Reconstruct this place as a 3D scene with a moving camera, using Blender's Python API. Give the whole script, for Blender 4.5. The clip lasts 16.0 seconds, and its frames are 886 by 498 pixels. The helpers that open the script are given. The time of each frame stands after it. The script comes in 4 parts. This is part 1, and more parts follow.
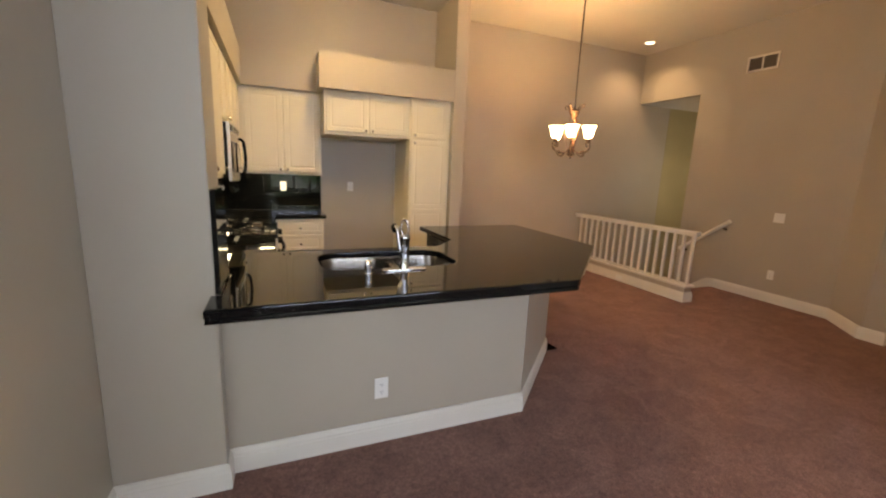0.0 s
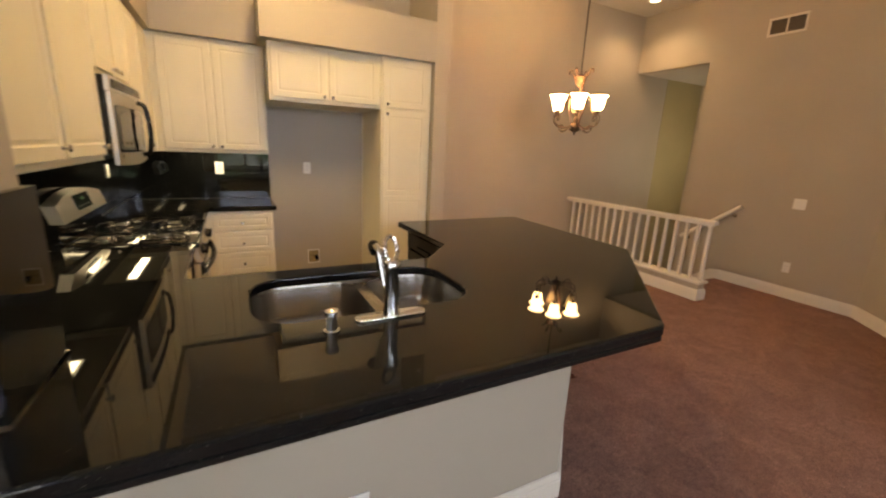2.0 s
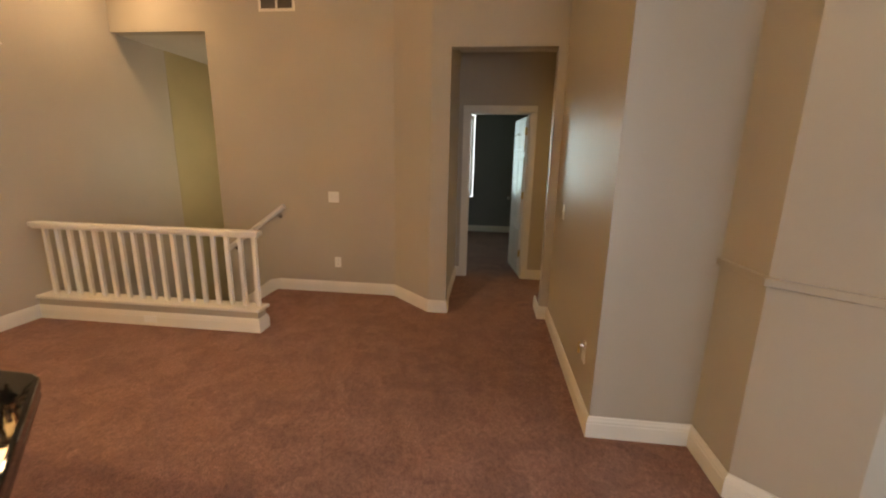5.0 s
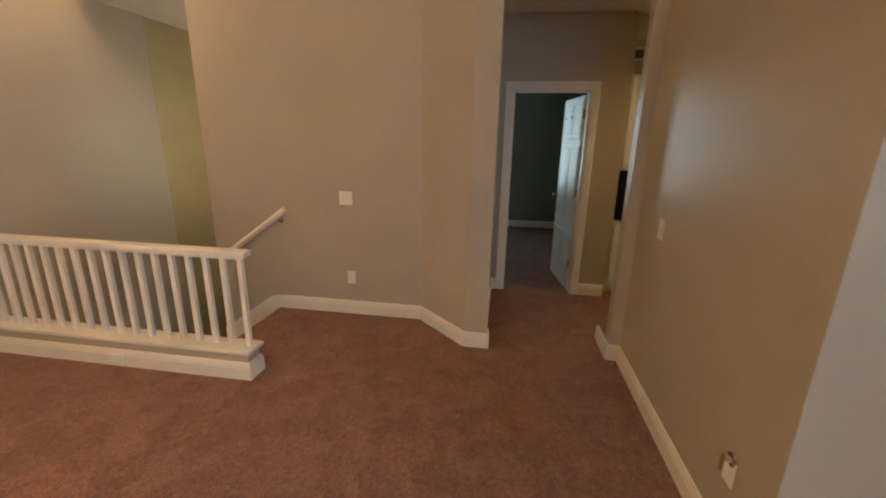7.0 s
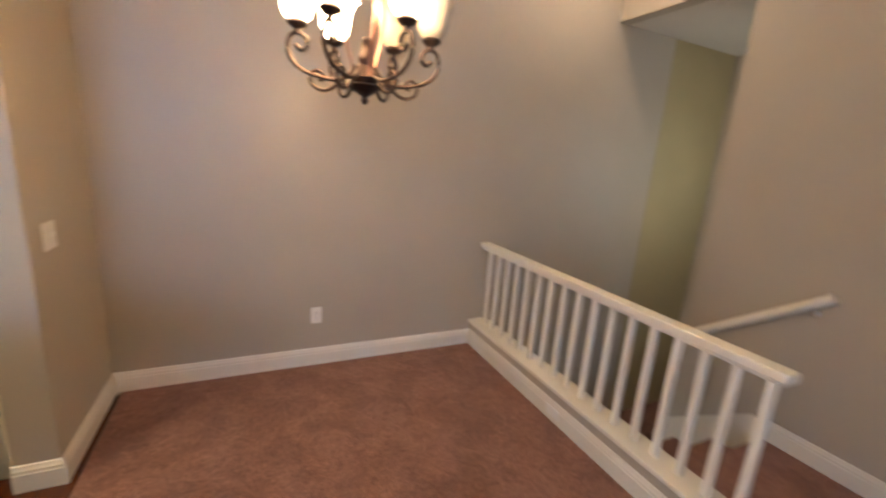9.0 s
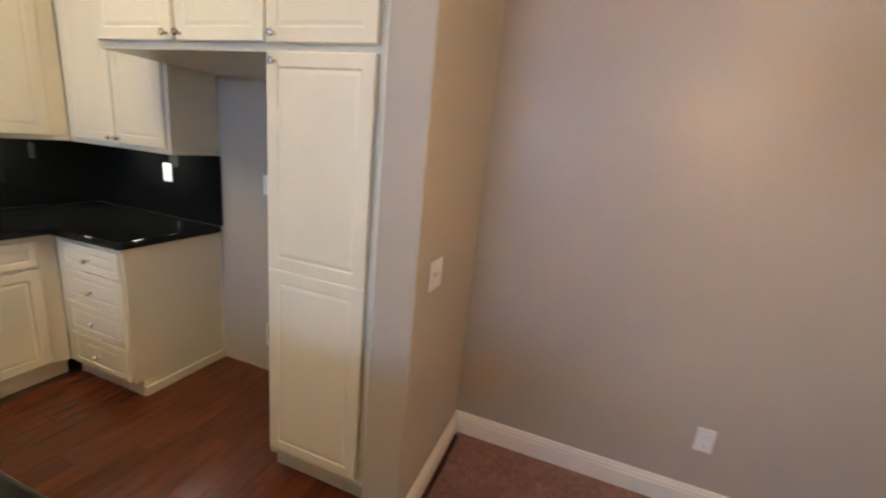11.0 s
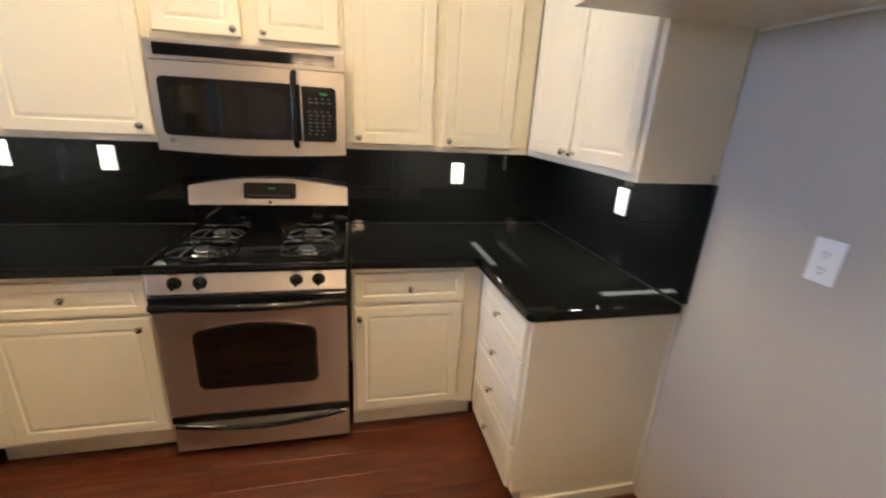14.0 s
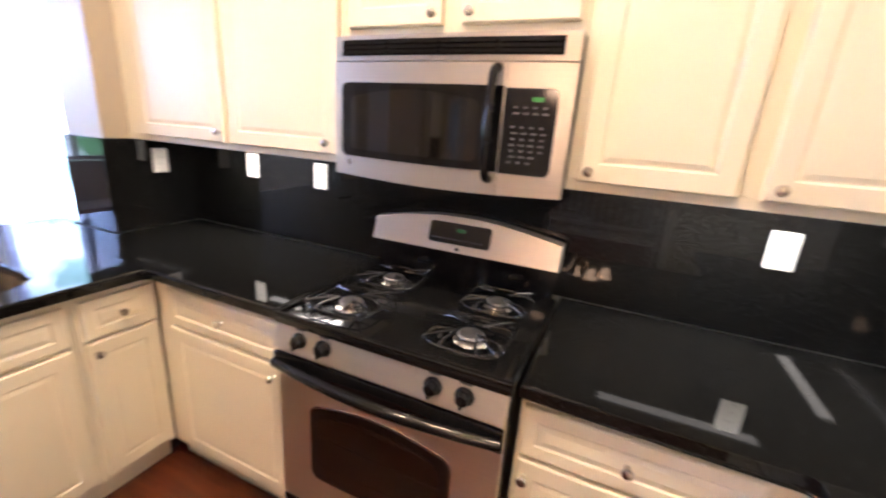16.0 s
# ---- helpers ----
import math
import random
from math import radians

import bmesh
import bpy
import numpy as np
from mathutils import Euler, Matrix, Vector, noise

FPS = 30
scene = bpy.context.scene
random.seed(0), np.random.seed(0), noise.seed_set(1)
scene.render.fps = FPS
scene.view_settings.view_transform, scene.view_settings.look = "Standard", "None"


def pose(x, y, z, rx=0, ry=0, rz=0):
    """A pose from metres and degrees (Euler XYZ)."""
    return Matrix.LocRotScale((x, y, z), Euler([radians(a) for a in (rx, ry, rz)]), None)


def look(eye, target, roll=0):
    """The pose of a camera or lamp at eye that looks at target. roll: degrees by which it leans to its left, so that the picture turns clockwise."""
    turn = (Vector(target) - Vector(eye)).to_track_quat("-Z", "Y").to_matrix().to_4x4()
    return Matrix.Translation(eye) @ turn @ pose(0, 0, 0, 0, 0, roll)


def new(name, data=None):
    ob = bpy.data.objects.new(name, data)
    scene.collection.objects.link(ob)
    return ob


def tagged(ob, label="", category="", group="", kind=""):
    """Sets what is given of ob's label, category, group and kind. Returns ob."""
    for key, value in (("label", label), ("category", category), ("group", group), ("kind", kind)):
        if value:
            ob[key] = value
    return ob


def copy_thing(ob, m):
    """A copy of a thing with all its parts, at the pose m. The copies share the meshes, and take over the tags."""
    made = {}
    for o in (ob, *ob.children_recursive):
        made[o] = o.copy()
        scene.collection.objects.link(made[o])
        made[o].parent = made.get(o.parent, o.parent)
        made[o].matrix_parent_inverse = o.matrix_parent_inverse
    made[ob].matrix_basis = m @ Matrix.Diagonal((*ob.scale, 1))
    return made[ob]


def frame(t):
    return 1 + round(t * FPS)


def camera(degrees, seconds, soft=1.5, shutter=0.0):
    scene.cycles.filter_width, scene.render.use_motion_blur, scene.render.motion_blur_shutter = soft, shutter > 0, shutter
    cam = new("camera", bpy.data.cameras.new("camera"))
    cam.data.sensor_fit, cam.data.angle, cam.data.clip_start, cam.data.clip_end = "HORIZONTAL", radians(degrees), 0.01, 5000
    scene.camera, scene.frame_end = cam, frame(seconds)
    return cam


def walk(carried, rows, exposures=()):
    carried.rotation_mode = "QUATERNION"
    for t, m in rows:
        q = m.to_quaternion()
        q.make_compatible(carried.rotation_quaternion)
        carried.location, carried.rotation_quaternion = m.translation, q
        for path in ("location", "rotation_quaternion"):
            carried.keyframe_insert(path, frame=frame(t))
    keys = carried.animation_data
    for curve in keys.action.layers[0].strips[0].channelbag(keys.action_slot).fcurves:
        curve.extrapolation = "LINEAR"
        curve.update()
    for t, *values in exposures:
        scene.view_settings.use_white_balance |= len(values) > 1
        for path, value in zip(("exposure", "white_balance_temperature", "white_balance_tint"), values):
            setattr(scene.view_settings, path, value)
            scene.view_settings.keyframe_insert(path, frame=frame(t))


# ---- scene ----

cam = camera(95.2, 16.0, 2.1, 0.4)
PATH = [
    (0, (0.666, -5.341, 1.456), (1.42, -3.527, 1.08), 2.4),
    (0.5, (0.683, -5.094, 1.469), (1.462, -3.307, 1.023), 5.2),
    (1, (0.669, -4.868, 1.463), (1.569, -3.137, 1.021), 2.0),
    (1.5, (0.713, -4.664, 1.453), (1.559, -2.916, 0.973), 2.8),
    (2, (0.857, -4.476, 1.477), (1.757, -2.756, 0.996), 2.7),
    (2.5, (0.997, -4.343, 1.474), (2.162, -2.795, 0.976), 4.5),
    (3, (1.178, -4.205, 1.489), (2.715, -3.007, 1.041), 1.4),
    (3.5, (1.408, -4.131, 1.478), (3.161, -3.308, 0.979), 1.9),
    (4, (1.667, -4.105, 1.504), (3.518, -3.502, 1.045), 3.1),
    (4.5, (1.932, -4.031, 1.496), (3.854, -3.692, 1.058), 3.0),
    (4.7, (2.045, -4.005, 1.487), (3.985, -3.785, 1.056), 1.1),
    (7, (3.084, -3.66, 1.574), (4.992, -3.375, 1.047), 1.2),
    (7.5, (3.319, -3.564, 1.543), (5.136, -2.84, 1.125), 4.7),
    (8, (3.441, -3.312, 1.501), (5.075, -2.257, 1.036), 3.9),
    (8.5, (3.49, -3.008, 1.503), (4.885, -1.649, 1.054), 2.3),
    (9, (3.608, -2.71, 1.519), (4.453, -0.955, 1.074), 4.4),
    (9.5, (3.59, -2.516, 1.524), (3.989, -0.597, 1.131), 6.6),
    (9.7, (3.56, -2.424, 1.515), (3.85, -0.487, 1.105), 6.4),
    (11.8, (3.097, -1.585, 1.563), (1.985, -0.01, 1.035), 4.8),
    (12, (3.021, -1.516, 1.567), (1.823, -0.008, 1.036), 4.3),
    (12.5, (2.866, -1.378, 1.562), (1.333, -0.216, 1.018), 3.6),
    (13, (2.722, -1.256, 1.552), (0.995, -0.422, 0.982), 6.2),
    (13.5, (2.506, -1.203, 1.524), (0.702, -0.581, 0.926), 4.7),
    (14, (2.289, -1.179, 1.519), (0.441, -0.745, 0.894), 3.2),
    (14.3, (2.142, -1.132, 1.506), (0.247, -0.921, 0.894), 3.0),
    (14.5, (2.035, -1.106, 1.505), (0.139, -0.991, 0.879), 3.4),
    (15, (1.812, -1.028, 1.503), (-0.098, -0.981, 0.912), 3.7),
    (15.5, (1.599, -1.047, 1.503), (-0.306, -1.327, 0.959), 5.0),
    (15.8, (1.535, -1.049, 1.494), (-0.309, -1.55, 0.936), 4.5),
    (16, (1.498, -1.049, 1.488), (-0.263, -1.808, 0.921), 4.0),
]
walk(cam, [(t, look(eye, target, roll)) for t, eye, target, roll in PATH],
     [(0, -0.46, 8200, 13), (2, -0.34, 8900, 13), (4.7, -0.17, 8800, 12), (7, -0.16, 7600, 11), (8.5, -0.15, 6300, 10), (9.7, -0.18, 5950, 9), (12, -0.26, 5500, 9), (13.5, 0.05, 5500, 11), (14.5, 0.46, 5550, 16), (16, 0.84, 5550, 26)])

# ---- world and lights ----
world = bpy.data.worlds.new("sky")
scene.world = world
world.use_nodes = True
wn = world.node_tree.nodes
sky = wn.new("ShaderNodeTexSky")
sky.sky_type, sky.sun_disc = "NISHITA", False
sky.sun_elevation, sky.sun_rotation = radians(50), radians(160)
wn["Background"].inputs[1].default_value = 0.13
world.node_tree.links.new(sky.outputs[0], wn["Background"].inputs[0])

DAY = (0.42, 0.535, 1.0)
WARM = (1.0, 0.725, 0.36)
SOFTWARM = (1.0, 0.765, 0.43)


def area_lamp(name, m, sx, sy, watts, colour, spread=180):
    d = bpy.data.lights.new(name, "AREA")
    d.shape, d.size, d.size_y, d.energy, d.color, d.spread = "RECTANGLE", sx, sy, watts, colour, radians(spread)
    ob = new(name, d)
    ob.matrix_world = m
    return ob


def point_lamp(name, x, y, z, watts, colour, radius=0.03):
    d = bpy.data.lights.new(name, "POINT")
    d.energy, d.color, d.shadow_soft_size = watts, colour, radius
    ob = new(name, d)
    ob.location = (x, y, z)
    return ob


def spot_lamp(name, x, y, z, watts, colour, degrees=110, radius=0.05):
    d = bpy.data.lights.new(name, "SPOT")
    d.energy, d.color, d.shadow_soft_size, d.spot_size, d.spot_blend = watts, colour, radius, radians(degrees), 0.9
    ob = new(name, d)
    ob.location = (x, y, z)
    return ob


# daylight in the window openings; the stairwell one is an added fill
area_lamp("west_window_light", pose(-0.12, -5.1, 1.2, 0, -90, 0), 2.2, 1.9, 24, DAY)
area_lamp("south_window_light", pose(1.9, -8.28, 2.3, 90, 0, 0), 2.8, 1.0, 60, DAY, 140)
area_lamp("bedroom_window_light", pose(10.72, -3.26, 1.55, 0, 90, 0), 1.5, 0.64, 24, (0.45, 0.8, 1.0))
area_lamp("stairwell_fill_light", pose(7.35, -1.1, 1.5, 100, 0, 0), 0.66, 1.1, 7, (1.0, 0.97, 0.85))
# lamps of the house; the kitchen ceiling ones are unseen additions
CHX, CHY = 3.96, -1.283
for a in (108, 168, 228, 288):
    point_lamp("chandelier_bulb_light", CHX + 0.215 * math.cos(radians(a)), CHY + 0.215 * math.sin(radians(a)), 1.985, 28, WARM, 0.03)
spot_lamp("dining_can_light", 5.9, -0.45, 3.44, 60, (1.0, 0.74, 0.5), 135)
for x, y in ((1.35, -1.25), (1.35, -2.35)):
    spot_lamp("kitchen_can_light", x, y, 3.44, 84, SOFTWARM, 130)
# fill that brightens the soffits and plant shelf, under an added dome
point_lamp("kitchen_fill_light", 1.45, -1.8, 3.3, 60, SOFTWARM, 0.1)
area_lamp("undercabinet_light", pose(0.16, -0.72, 1.362), 0.05, 0.55, 3.2, (1.0, 0.9, 0.66))
area_lamp("undercabinet_light", pose(0.74, -0.14, 1.362), 0.55, 0.05, 3.2, (1.0, 0.9, 0.66))
area_lamp("undercabinet_light", pose(0.16, -2.55, 1.362), 0.05, 0.55, 3.2, (1.0, 0.9, 0.66))
spot_lamp("hall_can_light", 6.85, -5.78, 2.66, 58, WARM, 150)

# ---- materials ----


def material(name, colour, rough=0.6, metal=0.0, vary=0.06, scale=4.0, grain=150.0, bump=0.05, dist=0.002, emit=0.0, spec=0.5, stretch=(1, 1, 1), rough_vary=0.0):
    m = bpy.data.materials.new(name)
    m.use_nodes = True
    n, l = m.node_tree.nodes, m.node_tree.links
    b = n["Principled BSDF"]
    b.inputs["Roughness"].default_value, b.inputs["Metallic"].default_value = rough, metal
    b.inputs["Specular IOR Level"].default_value = spec
    co = n.new("ShaderNodeTexCoord")
    mp = n.new("ShaderNodeMapping")
    mp.inputs["Scale"].default_value = stretch
    l.new(co.outputs["Object"], mp.inputs["Vector"])
    big = n.new("ShaderNodeTexNoise")
    big.inputs["Scale"].default_value, big.inputs["Detail"].default_value = scale, 5
    rng = n.new("ShaderNodeMapRange")
    rng.inputs["From Min"].default_value, rng.inputs["From Max"].default_value = 0.3, 0.7
    rng.inputs["To Min"].default_value, rng.inputs["To Max"].default_value = 1 - vary, 1 + vary
    mul = n.new("ShaderNodeMix")
    mul.data_type, mul.blend_type = "RGBA", "MULTIPLY"
    mul.inputs["Factor"].default_value = 1
    mul.inputs["A"].default_value = (*colour, 1)
    l.new(mp.outputs["Vector"], big.inputs["Vector"])
    l.new(big.outputs["Fac"], rng.inputs["Value"])
    l.new(rng.outputs["Result"], mul.inputs["B"])
    l.new(mul.outputs["Result"], b.inputs["Base Color"])
    if rough_vary:
        rr = n.new("ShaderNodeMapRange")
        rr.inputs["From Min"].default_value, rr.inputs["From Max"].default_value = 0.3, 0.7
        rr.inputs["To Min"].default_value, rr.inputs["To Max"].default_value = rough - rough_vary, rough + rough_vary
        l.new(big.outputs["Fac"], rr.inputs["Value"])
        l.new(rr.outputs["Result"], b.inputs["Roughness"])
    if bump:
        fine = n.new("ShaderNodeTexNoise")
        fine.inputs["Scale"].default_value, fine.inputs["Detail"].default_value = grain, 2
        bn = n.new("ShaderNodeBump")
        bn.inputs["Strength"].default_value, bn.inputs["Distance"].default_value = bump, dist
        l.new(mp.outputs["Vector"], fine.inputs["Vector"])
        l.new(fine.outputs["Fac"], bn.inputs["Height"])
        l.new(bn.outputs["Normal"], b.inputs["Normal"])
    if emit:
        b.inputs["Emission Color"].default_value = (*colour, 1)
        b.inputs["Emission Strength"].default_value = emit
    return m


PAINT = material("wall_paint", (0.455, 0.396, 0.308), 0.4, vary=0.035, scale=1.7, grain=130, bump=0.25, dist=0.0015, rough_vary=0.04)
CEIL = material("ceiling_paint", (0.66, 0.62, 0.55), 0.75, vary=0.03, scale=2, grain=90, bump=0.4)
TRIM = material("trim_paint", (0.76, 0.71, 0.61), 0.32, vary=0.03, grain=60, bump=0.05)
CAB = material("cabinet_paint", (0.77, 0.7, 0.53), 0.34, vary=0.03, scale=3, grain=70, bump=0.05)
WHITE = material("white_plastic", (0.82, 0.8, 0.74), 0.3, vary=0.02, bump=0)
STEEL = material("brushed_steel", (0.62, 0.57, 0.485), 0.36, 0.92, vary=0.025, scale=5, grain=40, bump=0.015, stretch=(1, 1, 40), rough_vary=0.02)
SINK = material("sink_steel", (0.31, 0.28, 0.24), 0.25, 1.0, vary=0.06, scale=20, grain=90, bump=0.06, stretch=(10, 1, 1))
CHROME = material("chrome", (0.8, 0.79, 0.77), 0.06, 1.0, vary=0.02, bump=0)
NICKEL = material("knob_nickel", (0.58, 0.54, 0.49), 0.26, 1.0, vary=0.1, bump=0)
BLACK = material("black_enamel", (0.006, 0.006, 0.006), 0.1, vary=0.1, bump=0, spec=0.35)
IRON = material("cast_iron", (0.01, 0.01, 0.01), 0.22, vary=0.2, scale=40, grain=300, bump=0.2)
BURNERCAP = material("burner_cap_grey", (0.16, 0.15, 0.14), 0.34, 0.8, vary=0.2, scale=30, bump=0)
DARKGLASS = material("oven_glass", (0.006, 0.005, 0.004), 0.05, vary=0.1, bump=0, spec=0.7)
VENTDARK = material("vent_dark", (0.11, 0.085, 0.06), 0.6, vary=0.1, bump=0)
BRONZE = material("bronze", (0.05, 0.033, 0.026), 0.42, 0.7, vary=0.35, scale=30, grain=200, bump=0.2)
COPPER = material("copper_leaf", (0.034, 0.017, 0.012), 0.45, 0.5, vary=0.3, scale=25, grain=150, bump=0.2)
STRAP = material("strap_copper", (0.22, 0.12, 0.09), 0.35, 0.85, vary=0.25, scale=25, grain=150, bump=0.15)
LITGLASS = material("lit_shade", (1.0, 0.64, 0.33), 0.4, vary=0.05, scale=20, bump=0, emit=45)
# no bulb inside; a faint glow is put into the glass for neighbouring light
DIMGLASS = material("unlit_shade", (0.55, 0.48, 0.36), 0.3, vary=0.12, scale=25, bump=0, emit=0.05)
LENS = material("lamp_lens", (1.0, 0.86, 0.62), 0.4, vary=0, bump=0, emit=9)
TUBE = material("tube_lens", (1.0, 0.95, 0.66), 0.4, vary=0, bump=0, emit=6)
GREENLED = material("green_digits", (0.02, 0.16, 0.03), 0.4, vary=0, bump=0, emit=0.12)
GREYPRINT = material("grey_print", (0.075, 0.072, 0.07), 0.5, vary=0, bump=0)
DOORPAINT = material("door_paint", (0.72, 0.74, 0.74), 0.35, vary=0.03, bump=0.03)
CAULK = material("caulk", (0.02, 0.02, 0.02), 0.5, vary=0.1, bump=0)
WATERBOX = material("tan_brown_plastic", (0.32, 0.25, 0.12), 0.6, vary=0.3, scale=30, bump=0)
BRASS = material("brass", (0.6, 0.42, 0.16), 0.3, 1.0, vary=0.1, bump=0)


def granite_material():
    m = material("black_granite", (0.0045, 0.0046, 0.0045), 0.03, vary=0.45, scale=260, bump=0, spec=0.28, rough_vary=0.008)
    n, l = m.node_tree.nodes, m.node_tree.links
    b = n["Principled BSDF"]
    co = n["Texture Coordinate"]
    vor = n.new("ShaderNodeTexVoronoi")
    vor.inputs["Scale"].default_value = 140
    l.new(co.outputs["Object"], vor.inputs["Vector"])
    sel = n.new("ShaderNodeMapRange")
    sel.inputs["From Min"].default_value, sel.inputs["From Max"].default_value = 0.86, 1.0
    chan = n.new("ShaderNodeSeparateColor")
    l.new(vor.outputs["Color"], chan.inputs["Color"])
    l.new(chan.outputs["Red"], sel.inputs["Value"])
    near = n.new("ShaderNodeMapRange")
    near.inputs["From Min"].default_value, near.inputs["From Max"].default_value = 0.3, 0.16
    l.new(vor.outputs["Distance"], near.inputs["Value"])
    both = n.new("ShaderNodeMath")
    both.operation = "MULTIPLY"
    l.new(sel.outputs["Result"], both.inputs[0])
    l.new(near.outputs["Result"], both.inputs[1])
    mix = n.new("ShaderNodeMix")
    mix.data_type = "RGBA"
    mix.inputs["B"].default_value = (0.12, 0.116, 0.1, 1)
    old = b.inputs["Base Color"].links[0].from_socket
    l.new(both.outputs["Value"], mix.inputs["Factor"])
    l.new(old, mix.inputs["A"])
    # fine grey crystals between the flecks
    fine = n.new("ShaderNodeTexNoise")
    fine.inputs["Scale"].default_value, fine.inputs["Detail"].default_value = 210, 3
    l.new(co.outputs["Object"], fine.inputs["Vector"])
    dust = n.new("ShaderNodeMapRange")
    dust.inputs["From Min"].default_value, dust.inputs["From Max"].default_value = 0.52, 0.72
    l.new(fine.outputs["Fac"], dust.inputs["Value"])
    grey = n.new("ShaderNodeMix")
    grey.data_type = "RGBA"
    grey.inputs["B"].default_value = (0.012, 0.0122, 0.0115, 1)
    l.new(dust.outputs["Result"], grey.inputs["Factor"])
    l.new(mix.outputs["Result"], grey.inputs["A"])
    l.new(grey.outputs["Result"], b.inputs["Base Color"])
    return m


def carpet_material():
    m = material("carpet_pile", (0.23, 0.121, 0.096), 1.0, vary=0.07, scale=1.6, grain=260, bump=0.9, dist=0.006, spec=0.1)
    n, l = m.node_tree.nodes, m.node_tree.links
    b = n["Principled BSDF"]
    b.inputs["Sheen Weight"].default_value, b.inputs["Sheen Roughness"].default_value = 0.25, 0.5
    b.inputs["Sheen Tint"].default_value = (0.9, 0.6, 0.5, 1)
    co = n["Texture Coordinate"]
    last = b.inputs["Base Color"].links[0].from_socket
    # trodden patches, brushed strokes and tufts
    for scale, lo, hi, stretch, detail in ((1.3, 0.92, 1.07, (1, 1, 1), 4), (5.0, 0.89, 1.11, (1, 1, 1), 9), (38.0, 0.8, 1.2, (1, 1, 1), 5), (150, 0.62, 1.38, (1, 1, 1), 3)):
        mp = n.new("ShaderNodeMapping")
        mp.inputs["Scale"].default_value = stretch
        l.new(co.outputs["Object"], mp.inputs["Vector"])
        t = n.new("ShaderNodeTexNoise")
        t.inputs["Scale"].default_value, t.inputs["Detail"].default_value, t.inputs["Distortion"].default_value = scale, detail, 0.8
        l.new(mp.outputs["Vector"], t.inputs["Vector"])
        r = n.new("ShaderNodeMapRange")
        r.inputs["From Min"].default_value, r.inputs["From Max"].default_value = (0.42, 0.58) if 2 < scale < 8 else (0.34, 0.66)
        r.inputs["To Min"].default_value, r.inputs["To Max"].default_value = lo, hi
        l.new(t.outputs["Fac"], r.inputs["Value"])
        mul = n.new("ShaderNodeMix")
        mul.data_type, mul.blend_type = "RGBA", "MULTIPLY"
        mul.inputs["Factor"].default_value = 1
        l.new(last, mul.inputs["A"])
        l.new(r.outputs["Result"], mul.inputs["B"])
        last = mul.outputs["Result"]
    l.new(last, b.inputs["Base Color"])
    return m


def wood_material():
    m = material("wood_plank", (0.082, 0.021, 0.0075), 0.24, vary=0.3, scale=5, grain=60, bump=0.02, stretch=(6, 0.7, 6), rough_vary=0.03)
    n, l = m.node_tree.nodes, m.node_tree.links
    b = n["Principled BSDF"]
    info = n.new("ShaderNodeObjectInfo")
    r = n.new("ShaderNodeMapRange")
    r.inputs["To Min"].default_value, r.inputs["To Max"].default_value = 0.85, 1.18
    l.new(info.outputs["Random"], r.inputs["Value"])
    mul = n.new("ShaderNodeMix")
    mul.data_type, mul.blend_type = "RGBA", "MULTIPLY"
    mul.inputs["Factor"].default_value = 1
    l.new(b.inputs["Base Color"].links[0].from_socket, mul.inputs["A"])
    l.new(r.outputs["Result"], mul.inputs["B"])
    l.new(mul.outputs["Result"], b.inputs["Base Color"])
    add = n.new("ShaderNodeVectorMath")
    sc = n.new("ShaderNodeVectorMath")
    sc.operation = "SCALE"
    sc.inputs["Scale"].default_value = 37
    comb = n.new("ShaderNodeCombineXYZ")
    l.new(info.outputs["Random"], comb.inputs["X"])
    l.new(info.outputs["Random"], comb.inputs["Y"])
    l.new(comb.outputs["Vector"], sc.inputs[0])
    l.new(n["Texture Coordinate"].outputs["Object"], add.inputs[0])
    l.new(sc.outputs["Vector"], add.inputs[1])
    l.new(add.outputs["Vector"], n["Mapping"].inputs["Vector"])
    return m


def glass_material():
    m = bpy.data.materials.new("window_glass")
    m.use_nodes = True
    b = m.node_tree.nodes["Principled BSDF"]
    b.inputs["Transmission Weight"].default_value, b.inputs["Roughness"].default_value, b.inputs["IOR"].default_value = 1, 0, 1.05
    return m


def backdrop_material(name, dark, glow):
    m = bpy.data.materials.new(name)
    m.use_nodes = True
    n, l = m.node_tree.nodes, m.node_tree.links
    b = n["Principled BSDF"]
    co, t, r = n.new("ShaderNodeTexCoord"), n.new("ShaderNodeTexNoise"), n.new("ShaderNodeValToRGB")
    t.inputs["Scale"].default_value, t.inputs["Detail"].default_value = 0.9, 6
    r.color_ramp.elements[0].position, r.color_ramp.elements[0].color = 0.42, dark
    r.color_ramp.elements[1].position, r.color_ramp.elements[1].color = 0.6, (0.75, 0.88, 1.0, 1)
    l.new(co.outputs["Object"], t.inputs["Vector"])
    l.new(t.outputs["Fac"], r.inputs["Fac"])
    l.new(r.outputs["Color"], b.inputs["Emission Color"])
    b.inputs["Base Color"].default_value = (0.1, 0.1, 0.1, 1)
    b.inputs["Emission Strength"].default_value = glow
    return m


GRANITE, CARPET, WOOD, GLASS, OUTSIDE = granite_material(), carpet_material(), wood_material(), glass_material(), backdrop_material("outdoor_greenery", (0.08, 0.2, 0.09, 1), 8.0)
HAZE = backdrop_material("outdoor_haze", (0.6, 0.75, 0.95, 1), 4.0)

# ---- shapes ----


